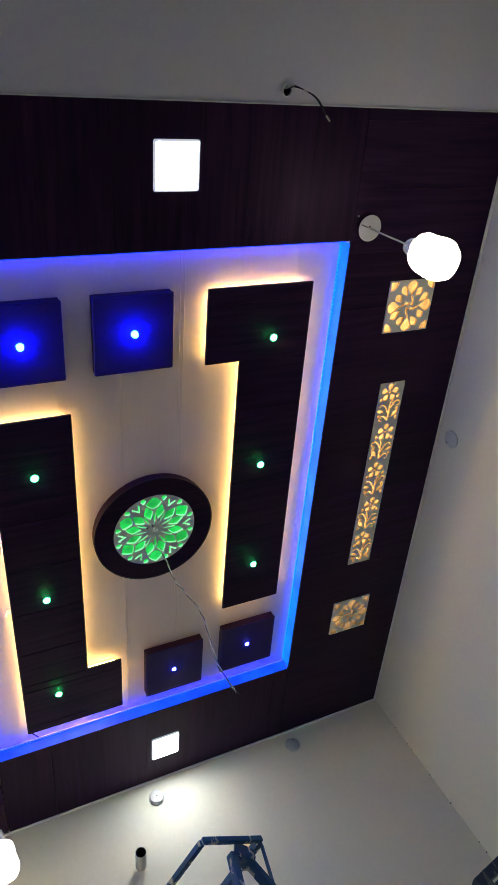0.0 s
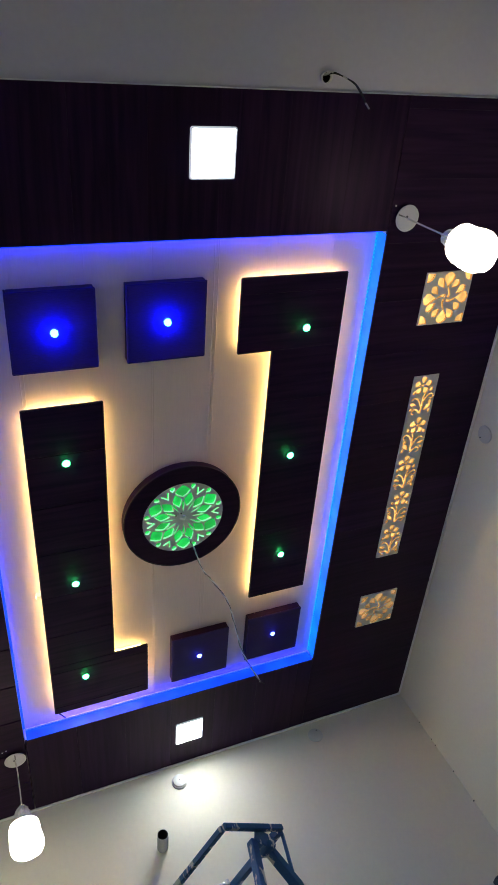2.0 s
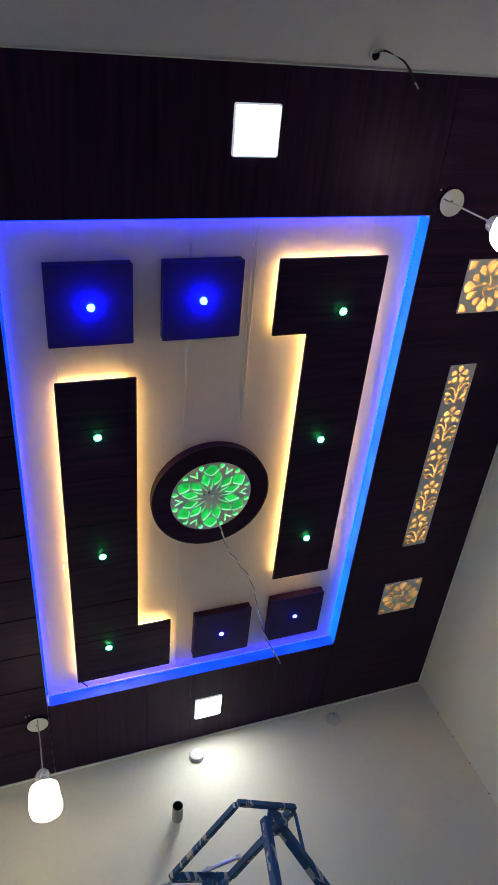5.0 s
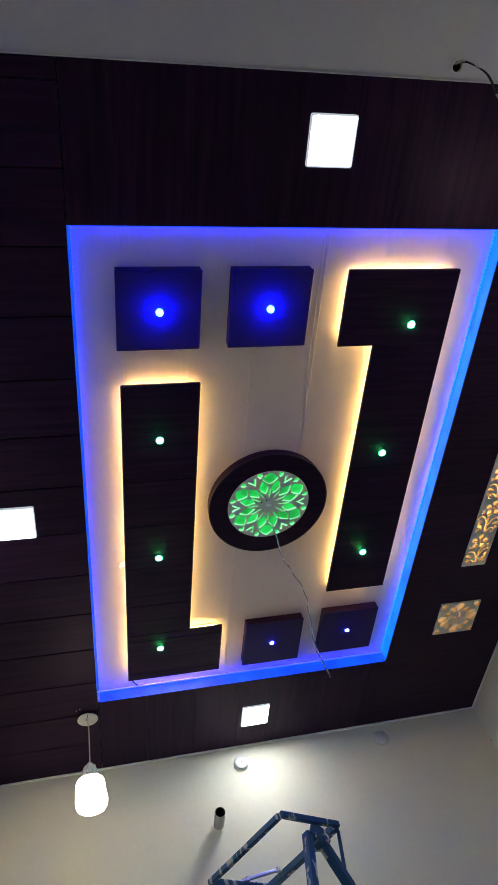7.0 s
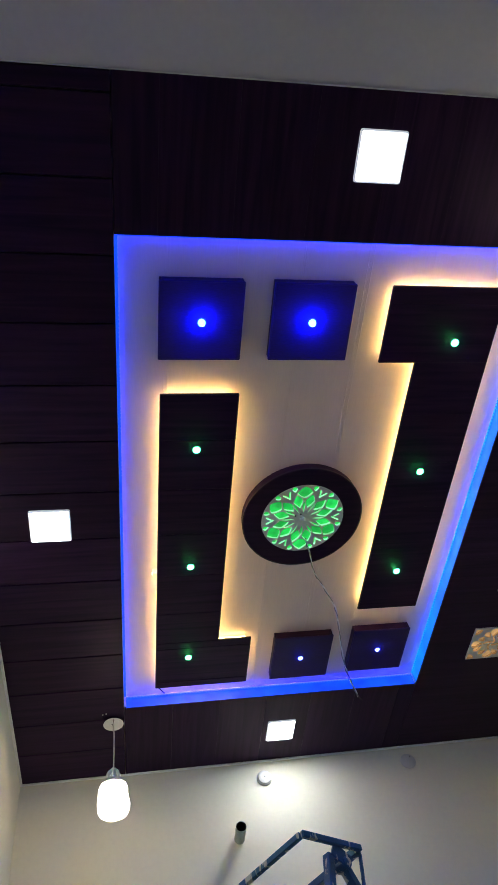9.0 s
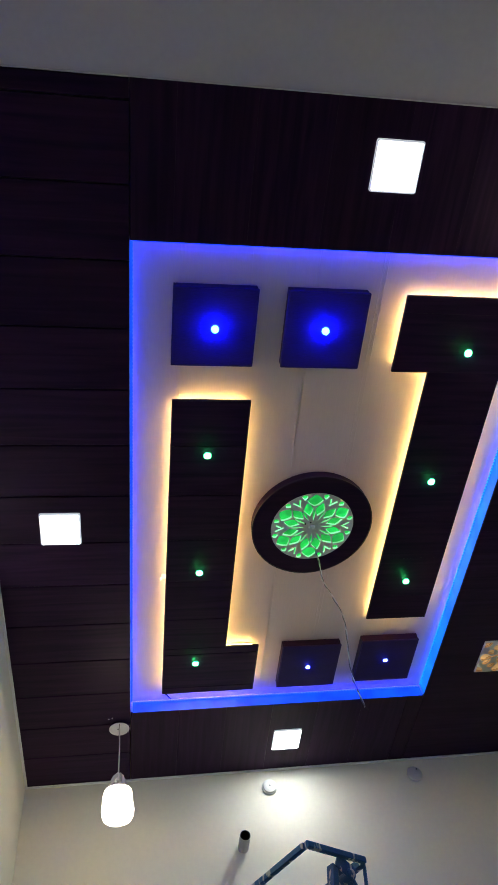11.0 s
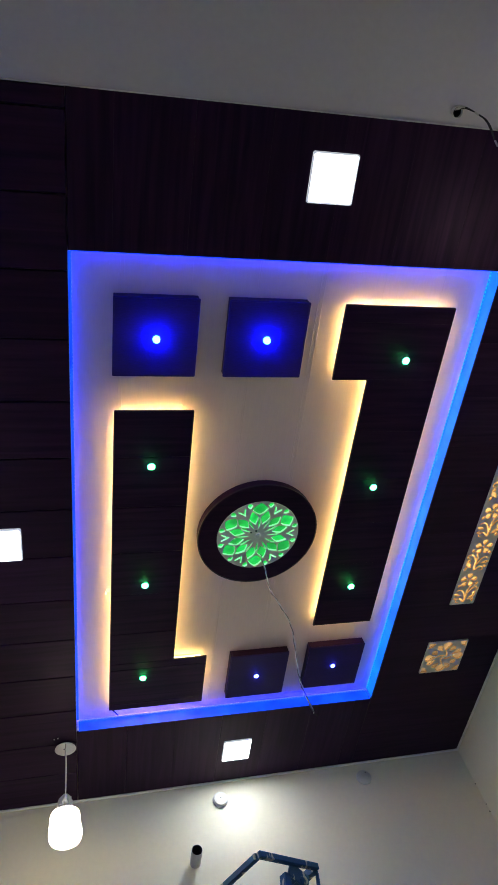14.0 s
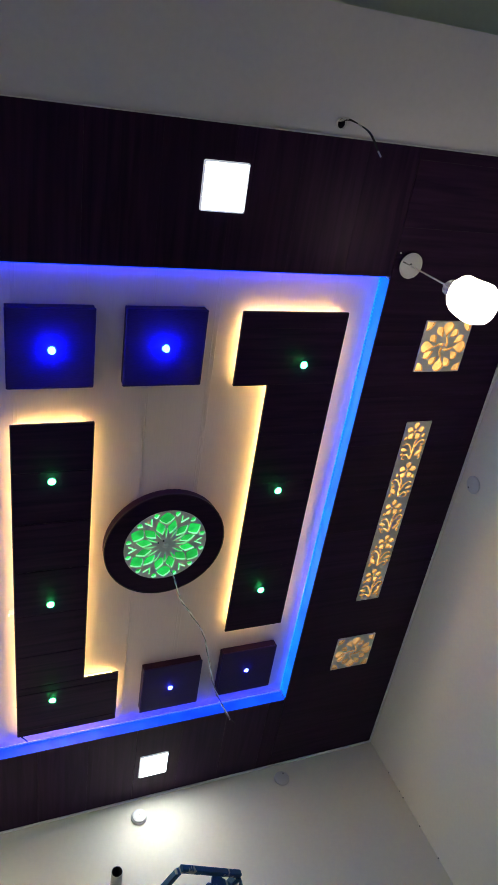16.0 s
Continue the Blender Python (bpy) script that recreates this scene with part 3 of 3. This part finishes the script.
def kite(a, r0, r1, r2, w, bow=0.25):
    """A curved-sided rhombus from r0 to r2 along the angle a, w radians wide at r1."""
    c0, c1, c2, c3 = (Vector(polar(r0, a)), Vector(polar(r1, a - w)), Vector(polar(r2, a)), Vector(polar(r1, a + w)))
    out = []
    mid = (c0 + c2) / 2
    for p, q in ((c0, c1), (c1, c2), (c2, c3), (c3, c0)):
        for k in range(5):
            s = k / 5
            m = p.lerp(q, s)
            out.append(tuple(m + (m - mid).normalized() * bow * 0.02 * math.sin(math.pi * s)))
    return out


TURN = math.radians(-92)
for k in range(6):
    a = TURN + k * math.pi / 3
    cell(kite(a, 0.118, 0.153, 0.184, 0.244, 0.20))                # outer cell of a lobe
    for s in (-1, 1):
        cell(kite(a + s * 0.264, 0.065, 0.106, 0.142, 0.212, 0.12))   # cells beside it
        cell(leaf(*polar(0.160, a + s * 0.295), a + s * 0.12, 0.029, 0.024, 0.6, 8))
    cell(leaf(*polar(0.034, a), a, 0.064, 0.0125, 0.66, 8), True)
    # slim chevron between two lobes
    g = a + math.pi / 6
    cell([polar(0.132, g), polar(0.149, g + 0.062), polar(0.170, g + 0.122), polar(0.173, g + 0.084), polar(0.158, g + 0.036), polar(0.146, g), polar(0.158, g - 0.036), polar(0.173, g - 0.084), polar(0.170, g - 0.122), polar(0.149, g - 0.062)])
    cell(leaf(*polar(0.038, g), g, 0.062, 0.0105, 0.66, 8), True)
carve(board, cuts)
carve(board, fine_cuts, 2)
part("centre_boss", lathe(bmesh.new(), [(0.013, ZB), (0.012, ZB - 0.004), (0.004, ZB - 0.006)], 20), MANDALA, t, "small grey boss", True)
for x, y in ((-0.012, -0.028), (-0.036, -0.020)):
    part("screw", lathe(bmesh.new(), [(0.004, ZB), (0.004, ZB - 0.003), (0.002, ZB - 0.004)], 10, at=(x, y, 0)), DARK_PART_BORE_SHADE, t)

# wire that hangs from the rosette
W0 = Vector((0.866, 1.452, 3.336))
w = thing("hanging_wire", *W0, "thin pale twisted wire hanging loose from the rosette", "wire")
line = smooth_line([(0.850, 1.400, 3.337), (0.860, 1.437, 3.325), (0.866, 1.452, 3.28), (0.848, 1.432, 3.145), (0.866, 1.436, 3.06), (0.893, 1.452, 2.95), (0.888, 1.462, 2.86), (0.858, 1.460, 2.69), (0.853, 1.456, 2.60), (0.866, 1.462, 2.50)], 8)
for s in (0, math.pi):
    pts = [p - W0 + Vector((math.cos(i * 0.9 + s), math.sin(i * 0.9 + s), 0)) * 0.0022 for i, p in enumerate(line)]
    part("strand", tube(bmesh.new(), pts, 0.0021, 6), CORD if s == 0 else GREY_STRAND, w, "", True)
part("bare_tip", tube(bmesh.new(), [line[-1] - W0, line[-1] - W0 + Vector((0.012, 0.004, -0.012))], 0.0016, 6), BLACK_WIRE, w, "dark stripped tip")


# ---- square panel lamps ----
def panel_lamp(x0, x1, y0, y1, label):
    cx, cy = (x0 + x1) / 2, (y0 + y1) / 2
    t = thing("panel_lamp", cx, cy, CEIL, label, "panel light", "square panel lamps")
    hx, hy, r = (x1 - x0) / 2, (y1 - y0) / 2, 0.008

    def rounded(kx, ky, rr):
        out = []
        for qx, qy, a0 in ((1, 1, 0), (-1, 1, 90), (-1, -1, 180), (1, -1, 270)):
            for k in range(5):
                a = radians(a0 + k * 22.5)
                out.append((qx * (kx - rr) + rr * math.cos(a), qy * (ky - rr) + rr * math.sin(a)))
        return out

    o, i = rounded(hx, hy, r), rounded(hx - 0.006, hy - 0.006, r * 0.8)
    bm = bmesh.new()
    rows = [[bm.verts.new((*p, z)) for p in ps] for ps, z in ((o, 0.0), (o, -0.006), (rounded(hx - 0.003, hy - 0.003, r), -0.009), (i, -0.009), (i, 0.0))]
    for a, b in zip(rows, rows[1:]):
        for k in range(20):
            bm.faces.new((a[k], a[(k + 1) % 20], b[(k + 1) % 20], b[k]))
    part("frame", bm, PANEL_RIM, t, "translucent white plastic frame")
    part("diffuser", slab(bmesh.new(), i, -0.0078, 0.0), PANEL_GLOW, t, "glowing white diffuser")
    return t


panel_lamp(0.799, 0.966, -0.377, -0.208, "square white panel lamp, lit, set in dark boards")
panel_lamp(0.794, 0.954, 2.711, 2.884, "square white panel lamp, lit, above the wall")
panel_lamp(-0.375, -0.206, 1.154, 1.322, "square white panel lamp, lit, between board joints")


# ---- pendants ----
def pendant(x, y, top, seed, slot, plugs, label):
    rng = random.Random(seed)
    t = thing("pendant_lamp", x, y, CEIL, label, "pendant lamp", "pendant lamps")
    part("hook", bar(bmesh.new(), (0.004, -0.004, 0), (0.004, -0.004, -0.02), 0.02, 0.012, (0, 1, 0), 0.002), DARK_PART_BORE_SHADE, t, "dark hook clamp")
    part("ceiling_rose", lathe(bmesh.new(), [(0.003, -0.012), (0.052, -0.014), (0.053, -0.017), (0.050, -0.019), (0.006, -0.022)], 40), PLASTIC, t, "white round ceiling rose", True)
    sx, sy = math.cos(slot), math.sin(slot)
    # narrow dark bar on the rose, from near its centre towards its edge
    part("slot", bar(bmesh.new(), (sx * 0.006, sy * 0.006, -0.0208), (sx * 0.046, sy * 0.046, -0.0196), 0.005, 0.002), GREY_STRAND, t, "dark radial bar")
    part("screw", lathe(bmesh.new(), [(0.004, -0.0205), (0.004, -0.024)], 10, at=(-0.006, -0.008, 0)), BEZEL, t)
    for px, py in plugs:
        part("wall_plug", lathe(bmesh.new(), [(0.0035, 0.0), (0.0035, -0.003), (0.002, -0.004)], 10, at=(px, py, 0)), PLASTIC, t, "small white plug")
    h = CEIL - top
    part("cord", tube(bmesh.new(), smooth_line([(0, 0, -0.020), (0.003, 0.001, -0.1), (0.001, -0.001, -h + 0.02), (0, 0, -h - 0.06)], 6), 0.0034, 8), CORD, t, "white cord", True)
    # gathered plastic film over the lamp holder
    bm = bmesh.new()
    rows = []
    for k, (r, z) in enumerate([(0.010, 0.020), (0.023, 0.006), (0.029, -0.014), (0.031, -0.036), (0.040, -0.058), (0.052, -0.070)]):
        rows.append([bm.verts.new((math.cos(i * math.tau / 28) * r * (1 + (0.30 if k % 2 == i % 2 else -0.18) * rng.random() * (1 if k < 4 else 0.3)), math.sin(i * math.tau / 28) * r * (1 + (0.3 if k < 4 else 0.08) * rng.uniform(-1, 1)), -h + z + rng.uniform(-0.007, 0.007))) for i in range(28)])
    for a, b in zip(rows, rows[1:]):
        for i in range(28):
            bm.faces.new((a[i], a[(i + 1) % 28], b[(i + 1) % 28], b[i]))
    part("film_gather", bm, FILM, t, "crumpled clear film gathered at the neck")
    # shade, with lumps from its wrapping
    bm = bmesh.new()
    prof = [(0.026, -0.066), (0.056, -0.068), (0.071, -0.077), (0.076, -0.092), (0.076, -0.112), (0.078, -0.138), (0.081, -0.164), (0.079, -0.190), (0.070, -0.209), (0.048, -0.219), (0.018, -0.222)]
    rows = []
    for r, z in prof:
        row = []
        for i in range(40):
            a = i * math.tau / 40
            k = 1 + 0.07 * noise.noise(Vector((math.cos(a) * 1.3 + seed, math.sin(a) * 1.3, z * 14))) + 0.02 * noise.noise(Vector((math.cos(a) * 5, math.sin(a) * 5 + seed, z * 60)))
            row.append(bm.verts.new((0.95 * r * k * math.cos(a), 0.95 * r * k * math.sin(a), -h + z)))
        rows.append(row)
    for a, b in zip(rows, rows[1:]):
        for i in range(40):
            bm.faces.new((a[i], a[(i + 1) % 40], b[(i + 1) % 40], b[i]))
    bm.faces.new(rows[0][::-1])
    bm.faces.new(rows[-1])
    part("shade", bm, PENDANT_GLOW, t, "glowing white glass shade wrapped in film", True)
    return t


pendant(1.710, -0.054, 3.013, 3, radians(200), ((-0.052, -0.046),), "white glass pendant wrapped in clear film, lit, beside the carved insets")
pendant(-0.058, 2.591, 3.010, 8, radians(-88), ((-0.054, -0.066), (-0.036, -0.072)), "white glass pendant wrapped in clear film, lit, near the far wall")


# ---- carved insets in the dark border ----
def inset_square(x, y, w, h, dim, label):
    lit = AMBER_DIM if dim else AMBER_PETAL
    t = thing("carved_inset", x, y, CEIL, label, "carved panel", "carved insets")
    deep = 0.010 if dim else 0.008
    low = -deep - 0.003
    board = part("board", boxed((-w / 2, -h / 2, low), (w / 2, h / 2, -0.003), 0.0012), (BOARD, DIM_CUT_GLOW if dim else AMBER_CUT_GLOW), t, "grey carved board")
    cuts = bmesh.new()
    count = itertools.count()

    def petal(o, name="petal", curl=False):
        make = strip_slab if curl else slab
        make(cuts, o, low - 0.004, 0.001)
        z = -0.0028 + 0.0001 * next(count)
        part(name, make(bmesh.new(), o, z, z + 0.001), lit, t)

    s = w / 0.245
    for k in range(4):
        a = -math.pi / 2 + k * math.pi / 2
        c, n = math.cos(a), math.sin(a)
        petal(leaf(0.046 * s * c, 0.046 * s * n, a, 0.074 * s, 0.056 * s, 0.68))
        for off, turn, length, wide in ((0.40, 0.80, 0.050, 0.036), (-0.36, -0.66, 0.060, 0.036)):
            petal(leaf(0.050 * s * math.cos(a + off), 0.050 * s * math.sin(a + off), a + turn, length * s, wide * s, 0.64))
        st = [polar(0.010 * s, a + 1.2), polar(0.026 * s, a + 0.55), polar(0.048 * s, a + 0.05)]
        petal(ribbon(st, 0.016 * s), "stem", True)
        cx, cy = (w / 2 - 0.005) * (1 if k in (0, 3) else -1), (h / 2 - 0.005) * (1 if k in (0, 1) else -1)
        fan = [(cx, cy)] + [(cx - math.copysign(0.040 * s * math.cos(u * math.pi / 12), cx), cy - math.copysign(0.040 * s * math.sin(u * math.pi / 12), cy)) for u in range(7)]
        petal(fan)
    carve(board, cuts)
    return t


inset_square(1.992, 0.301, 0.243, 0.240, False, "square grey inset carved with backlit amber leaves beside the pendant")
inset_square(1.993, 2.178, 0.240, 0.240, True, "square grey inset carved with backlit amber leaves near the wall")

t = thing("carved_inset", 1.988, 1.231, CEIL, "long grey inset carved with backlit amber flowers and scrolls", "carved panel", "carved insets")
board = part("board", boxed((-0.070, -0.552, -0.009), (0.070, 0.552, -0.003), 0.0012), (BOARD, AMBER_CUT_GLOW), t, "grey carved board")
cuts = bmesh.new()
count = itertools.count()
for k in range(5):
    m = 1 if k % 2 == 0 else -1
    oy = -0.552 + 0.2205 * k

    def at(x, y):
        return (m * x * 1.16, oy + y)

    def add(name, o, curl=False):
        make = strip_slab if curl else slab
        make(cuts, o, -0.012, 0.001)
        z = -0.0028 + 0.00003 * next(count)
        part(name, make(bmesh.new(), o, z, z + 0.0006), AMBER_PETAL, t)

    fx, fy = at(-0.008, 0.052)
    for p in range(5):
        a = -math.pi / 2 + p * math.tau / 5
        add("petal", leaf(fx + 0.010 * math.cos(a), fy + 0.010 * math.sin(a), a, 0.039, 0.031, 0.62, 8))
    add("flower_centre", [(fx + 0.0065 * math.cos(u * math.tau / 10), fy + 0.0065 * math.sin(u * math.tau / 10)) for u in range(10)])
    for pts, w in (([(0.000, 0.205), (0.006, 0.165), (0.004, 0.120), (0.012, 0.095)], 0.014),
                   ([(0.002, 0.170), (-0.016, 0.130), (-0.036, 0.118), (-0.050, 0.130)], 0.010),
                   ([(0.008, 0.140), (0.022, 0.112), (0.040, 0.100), (0.052, 0.112), (0.046, 0.126), (0.034, 0.122)], 0.010),
                   ([(-0.002, 0.200), (-0.020, 0.180), (-0.036, 0.186), (-0.038, 0.202), (-0.024, 0.206)], 0.009)):
        add("scroll", ribbon([at(*p) for p in pts], w), True)
    for x, y, a, l, w in ((0.018, 0.190, -0.9, 0.046, 0.022), (-0.022, 0.158, 3.5, 0.036, 0.018), (-0.050, 0.100, -1.2, 0.024, 0.016), (0.046, 0.158, -1.9, 0.028, 0.018), (0.040, 0.062, 1.9, 0.026, 0.015), (-0.038, 0.168, 2.2, 0.022, 0.013), (0.046, 0.206, -1.7, 0.026, 0.014)):
        o = leaf(x, y, a, l, w, 0.6, 8)
        add("leaf", [at(px, py) for px, py in o])
carve(board, cuts)


# ---- fittings on walls and beam ----
def round_cover(x, y, z, normal, label):
    t = thing("round_cover", x, y, z, label, "cover plate", "round cover plates")
    part("plate", lathe(bmesh.new(), [(0.046, 0), (0.046, 0.006), (0.043, 0.009), (0.002, 0.010)], 40, normal), PALE_PLATE, t, "", True)
    q = Vector((0, 0, 1)).rotation_difference(Vector(normal))
    part("screw", lathe(bmesh.new(), [(0.004, 0.009), (0.0035, 0.012)], 10, normal, q @ Vector((0.018, 0.026, 0))), DARK_PART_BORE_SHADE, t)
    return t


round_cover(1.671, Y1, 3.200, (0, -1, 0), "pale round cover plate on the painted wall")
round_cover(X1, 1.007, 3.198, (-1, 0, 0), "pale round cover plate on the side wall")

t = thing("lamp_holder", 0.787, Y1, 3.187, "white round plastic lamp holder screwed to the wall", "lamp holder")
part("base", lathe(bmesh.new(), [(0.044, 0), (0.044, 0.010), (0.041, 0.013), (0.030, 0.0138)], 40, (0, -1, 0)), PLASTIC, t, "white base", True)
part("cap", lathe(bmesh.new(), [(0.039, 0.0135), (0.039, 0.021), (0.036, 0.025), (0.006, 0.0265)], 40, (0, -1, 0)), PLASTIC, t, "white cap", True)
part("key_hole", lathe(bmesh.new(), [(0.004, 0.026), (0.0035, 0.0277)], 12, (0, -1, 0)), DARK_PART_BORE_SHADE, t)

t = thing("conduit_pipe", 0.593, Y1, 2.866, "short grey plastic pipe stub sticking out of the wall", "pipe")
part("pipe", lathe(bmesh.new(), [(0.0285, 0), (0.0285, 0.124), (0.0278, 0.125), (0.0268, 0.1245), (0.0266, 0.120)], 32, (0, -1, 0), caps=False), GREY_PIPE, t, "", True)
# lining that paints the shade inside the grey pipe
part("inside", lathe(bmesh.new(), [(0.0264, 0.1215), (0.0264, 0.004), (0.001, 0.004)], 32, (0, -1, 0), caps=False), DARK_PART_BORE_SHADE, t, "near-black lining with the shade painted in")

t = thing("conduit_outlet", HOLE_X, HOLE_Y, CEIL + 0.008, "open conduit hole with a white rim and loose wires", "conduit")
part("rim", lathe(bmesh.new(), [(0.0172, 0.001), (0.0172, -0.011), (0.0182, -0.012), (0.0206, -0.0115), (0.0212, -0.009), (0.0195, 0.0), (0.0195, 0.02)], 28, caps=False), TRIM, t, "white rim", True)
# bore of the outlet darkened by colour, in place of shade
part("inside", lathe(bmesh.new(), [(0.0174, 0.0012), (0.0174, 0.10), (0.001, 0.10)], 28, caps=False), DARK_PART_BORE_SHADE, t, "near-black lining with the shade painted in")
for k, (dx, dy) in enumerate(((0, 0), (0.006, -0.003))):
    pts = smooth_line([(0.004 + dx, -0.006 + dy, 0.05), (0.006 + dx, -0.010 + dy, 0.0), (0.022, -0.014 + dy, -0.022), (0.050, -0.006, -0.040), (0.082, 0.012 + dy, -0.058), (0.100, 0.040 - dx, -0.080), (0.114, 0.072, -0.105)], 6)
    part("wire", tube(bmesh.new(), pts, 0.0021, 7), BLACK_WIRE, t, "", True)
for dx in (-0.004, 0.005):
    loop = smooth_line([(dx, -0.004, 0.02), (dx, -0.010, -0.004), (dx + 0.010, -0.020, -0.016), (dx + 0.020, -0.016, -0.020)], 5)
    part("wire", tube(bmesh.new(), loop, 0.0022, 7), CORD, t, "white wire", True)
part("sleeve", tube(bmesh.new(), [(0.046, -0.008, -0.038), (0.060, 0.0, -0.045)], 0.0034, 7), CORD, t, "white sleeve")
part("wire_tip", tube(bmesh.new(), [(0.112, 0.066, -0.100), (0.120, 0.082, -0.114)], 0.0032, 7), COPPER, t, "bare metal tip")

# specks down the corner of the walls
for z, s in ((3.06, 0.007), (2.93, 0.006), (2.885, 0.008), (2.70, 0.008), (2.505, 0.009), (2.26, 0.007), (2.20, 0.010)):
    bm = lathe(bmesh.new(), [(s * 0.5, 0), (s * 0.62, 0.0015), (s * 0.3, 0.003)], 9, (-0.7, -0.7, 0.2))
    ob = put("paint_speck", bm, DIRT)
    ob.matrix_basis = pose(X1 - 0.0015, Y1 - 0.0015, z)
    tagged(ob, "dark speck of dirt in the wall corner", "speck", "specks in the corner")


# ---- ladder ----
LZ = 2.250
A, B, C, E = (Vector(p) for p in ((0.647, 1.880, LZ), (0.900, 2.040, LZ), (0.395, 2.300, LZ), (0.655, 2.460, LZ)))
lad = thing("step_ladder", 0.65, 2.19, 0, "blue painted steel step ladder, chipped and paint-splashed", "ladder")
O = Vector((0.65, 2.17, 0))
U = (B - A).normalized()
V = (C - A).normalized()


def steel(name, a, b, w, h, side=(0, 0, 1), parent=lad, mat=BLUE_STEEL, label=""):
    return part(name, bar(bmesh.new(), Vector(a) - O, Vector(b) - O, w, h, side), mat, parent, label)


Z3 = Vector((0, 0, 1))
steel("platform_bar", A, B, 0.022, 0.024)
steel("platform_bar", C, E, 0.026, 0.034)
steel("platform_bar", A - U * 0.0 + V * 0.013, C - V * 0.013, 0.022, 0.024)
steel("platform_bar", B + V * 0.013, E - V * 0.013, 0.030, 0.030)
def on_side(u, z, d):
    """A point of the ladder's end frame: u along the short bar, d in from it."""
    return Vector((A.x, A.y, z)) + U * u + V * d


for n, dd in enumerate((0.0, 0.42)):
    steel("leg", on_side(0.145, 2.212, 0.03 + dd), on_side(-0.394, 0, 0.03 + dd), 0.037, 0.030, U)
    steel("leg", on_side(0.190, 2.240, 0.035 + dd), on_side(1.35, 0, 0.035 + dd), 0.039, 0.030, U)
    part("hinge_bolt", lathe(bmesh.new(), [(0.010, -0.036), (0.019, -0.030), (0.021, -0.024), (0.021, 0.03), (0.016, 0.036)], 14, V, on_side(0.212, 2.186, 0.03 + dd) - O), BLUE_STEEL, lad, "round hinge bolt")
for k in range(1, 7):
    z = k * 0.3
    for u in (0.139 - 0.244 * (2.185 - z), 0.222 + 0.52 * (2.167 - z)):
        steel("rung", on_side(u, z, 0.05), on_side(u, z, 0.43), 0.03, 0.05, U)
steel("gusset", on_side(0.155, 2.232, 0.01), on_side(0.235, 2.185, 0.01), 0.008, 0.060, Z3)
steel("brace", on_side(0.318, 2.240, 0.024), on_side(0.284, 2.085, 0.024), 0.013, 0.013, U)
stay = steel("stay_rod", (0.532, 2.366, 2.262), (0.694, 2.336, 2.262), 0.013, 0.013, Z3, mat=STEEL, label="bright zinc stay rod")
part("rod_nut", lathe(bmesh.new(), [(0.011, -0.010), (0.011, 0.008)], 6, Z3, Vector((0.690, 2.337, 2.264)) - O), STEEL, stay)
part("rod_nut", lathe(bmesh.new(), [(0.009, -0.010), (0.009, 0.008)], 6, Z3, Vector((0.560, 2.361, 2.264)) - O), STEEL, stay)
steel("hook_rod", (0.244, 2.209, 2.186), (0.392, 2.298, 2.229), 0.012, 0.012, Z3, mat=STEEL, label="bare steel rod")

# ---- trestle by the side wall ----
tr = thing("steel_trestle", 1.80, 2.02, 0, "dark blue painted steel trestle standing by the side wall", "trestle")
P = Vector((1.80, 2.02, 0))
for n, y in enumerate((2.0, 2.32)):
    part("top_bar", bar(bmesh.new(), Vector((1.56, y, 1.7463)) - P, Vector((2.22, y, 1.886)) - P, 0.04, 0.04), NAVY_STEEL, tr)
    for x in (1.60, 2.14):
        zt = 1.740 + (x - 1.53) * 0.21 - 0.02
        part("leg", bar(bmesh.new(), Vector((x, y, zt)) - P, Vector((x + (0.06 if x > 1.8 else -0.06), y + (0.1 if n else -0.06), 0)) - P, 0.035, 0.035, (0, 1, 0)), NAVY_STEEL, tr)
for x in (1.60, 2.14):
    z = 1.740 + (x - 1.53) * 0.21
    part("cross_bar", bar(bmesh.new(), Vector((x, 2.02, z)) - P, Vector((x, 2.30, z)) - P, 0.03, 0.03), NAVY_STEEL, tr)

# ---- floor tiles ----
tile = bpy.data.meshes.new("tile")
bm = boxed((-0.298, -0.298, 0), (0.298, 0.298, 0.004), 0.0012)
bm.to_mesh(tile)
bm.free()
tile.materials.append(FLOOR)
ground = bpy.data.objects["floor"]
for i in range(5):
    for j in range(12):
        ob = new("tile", tile)
        ob.parent = ground
        ob.location = (-0.577 + 0.30 + 0.6 * i, 3.08 - 0.30 - 0.6 * j, 0.0)
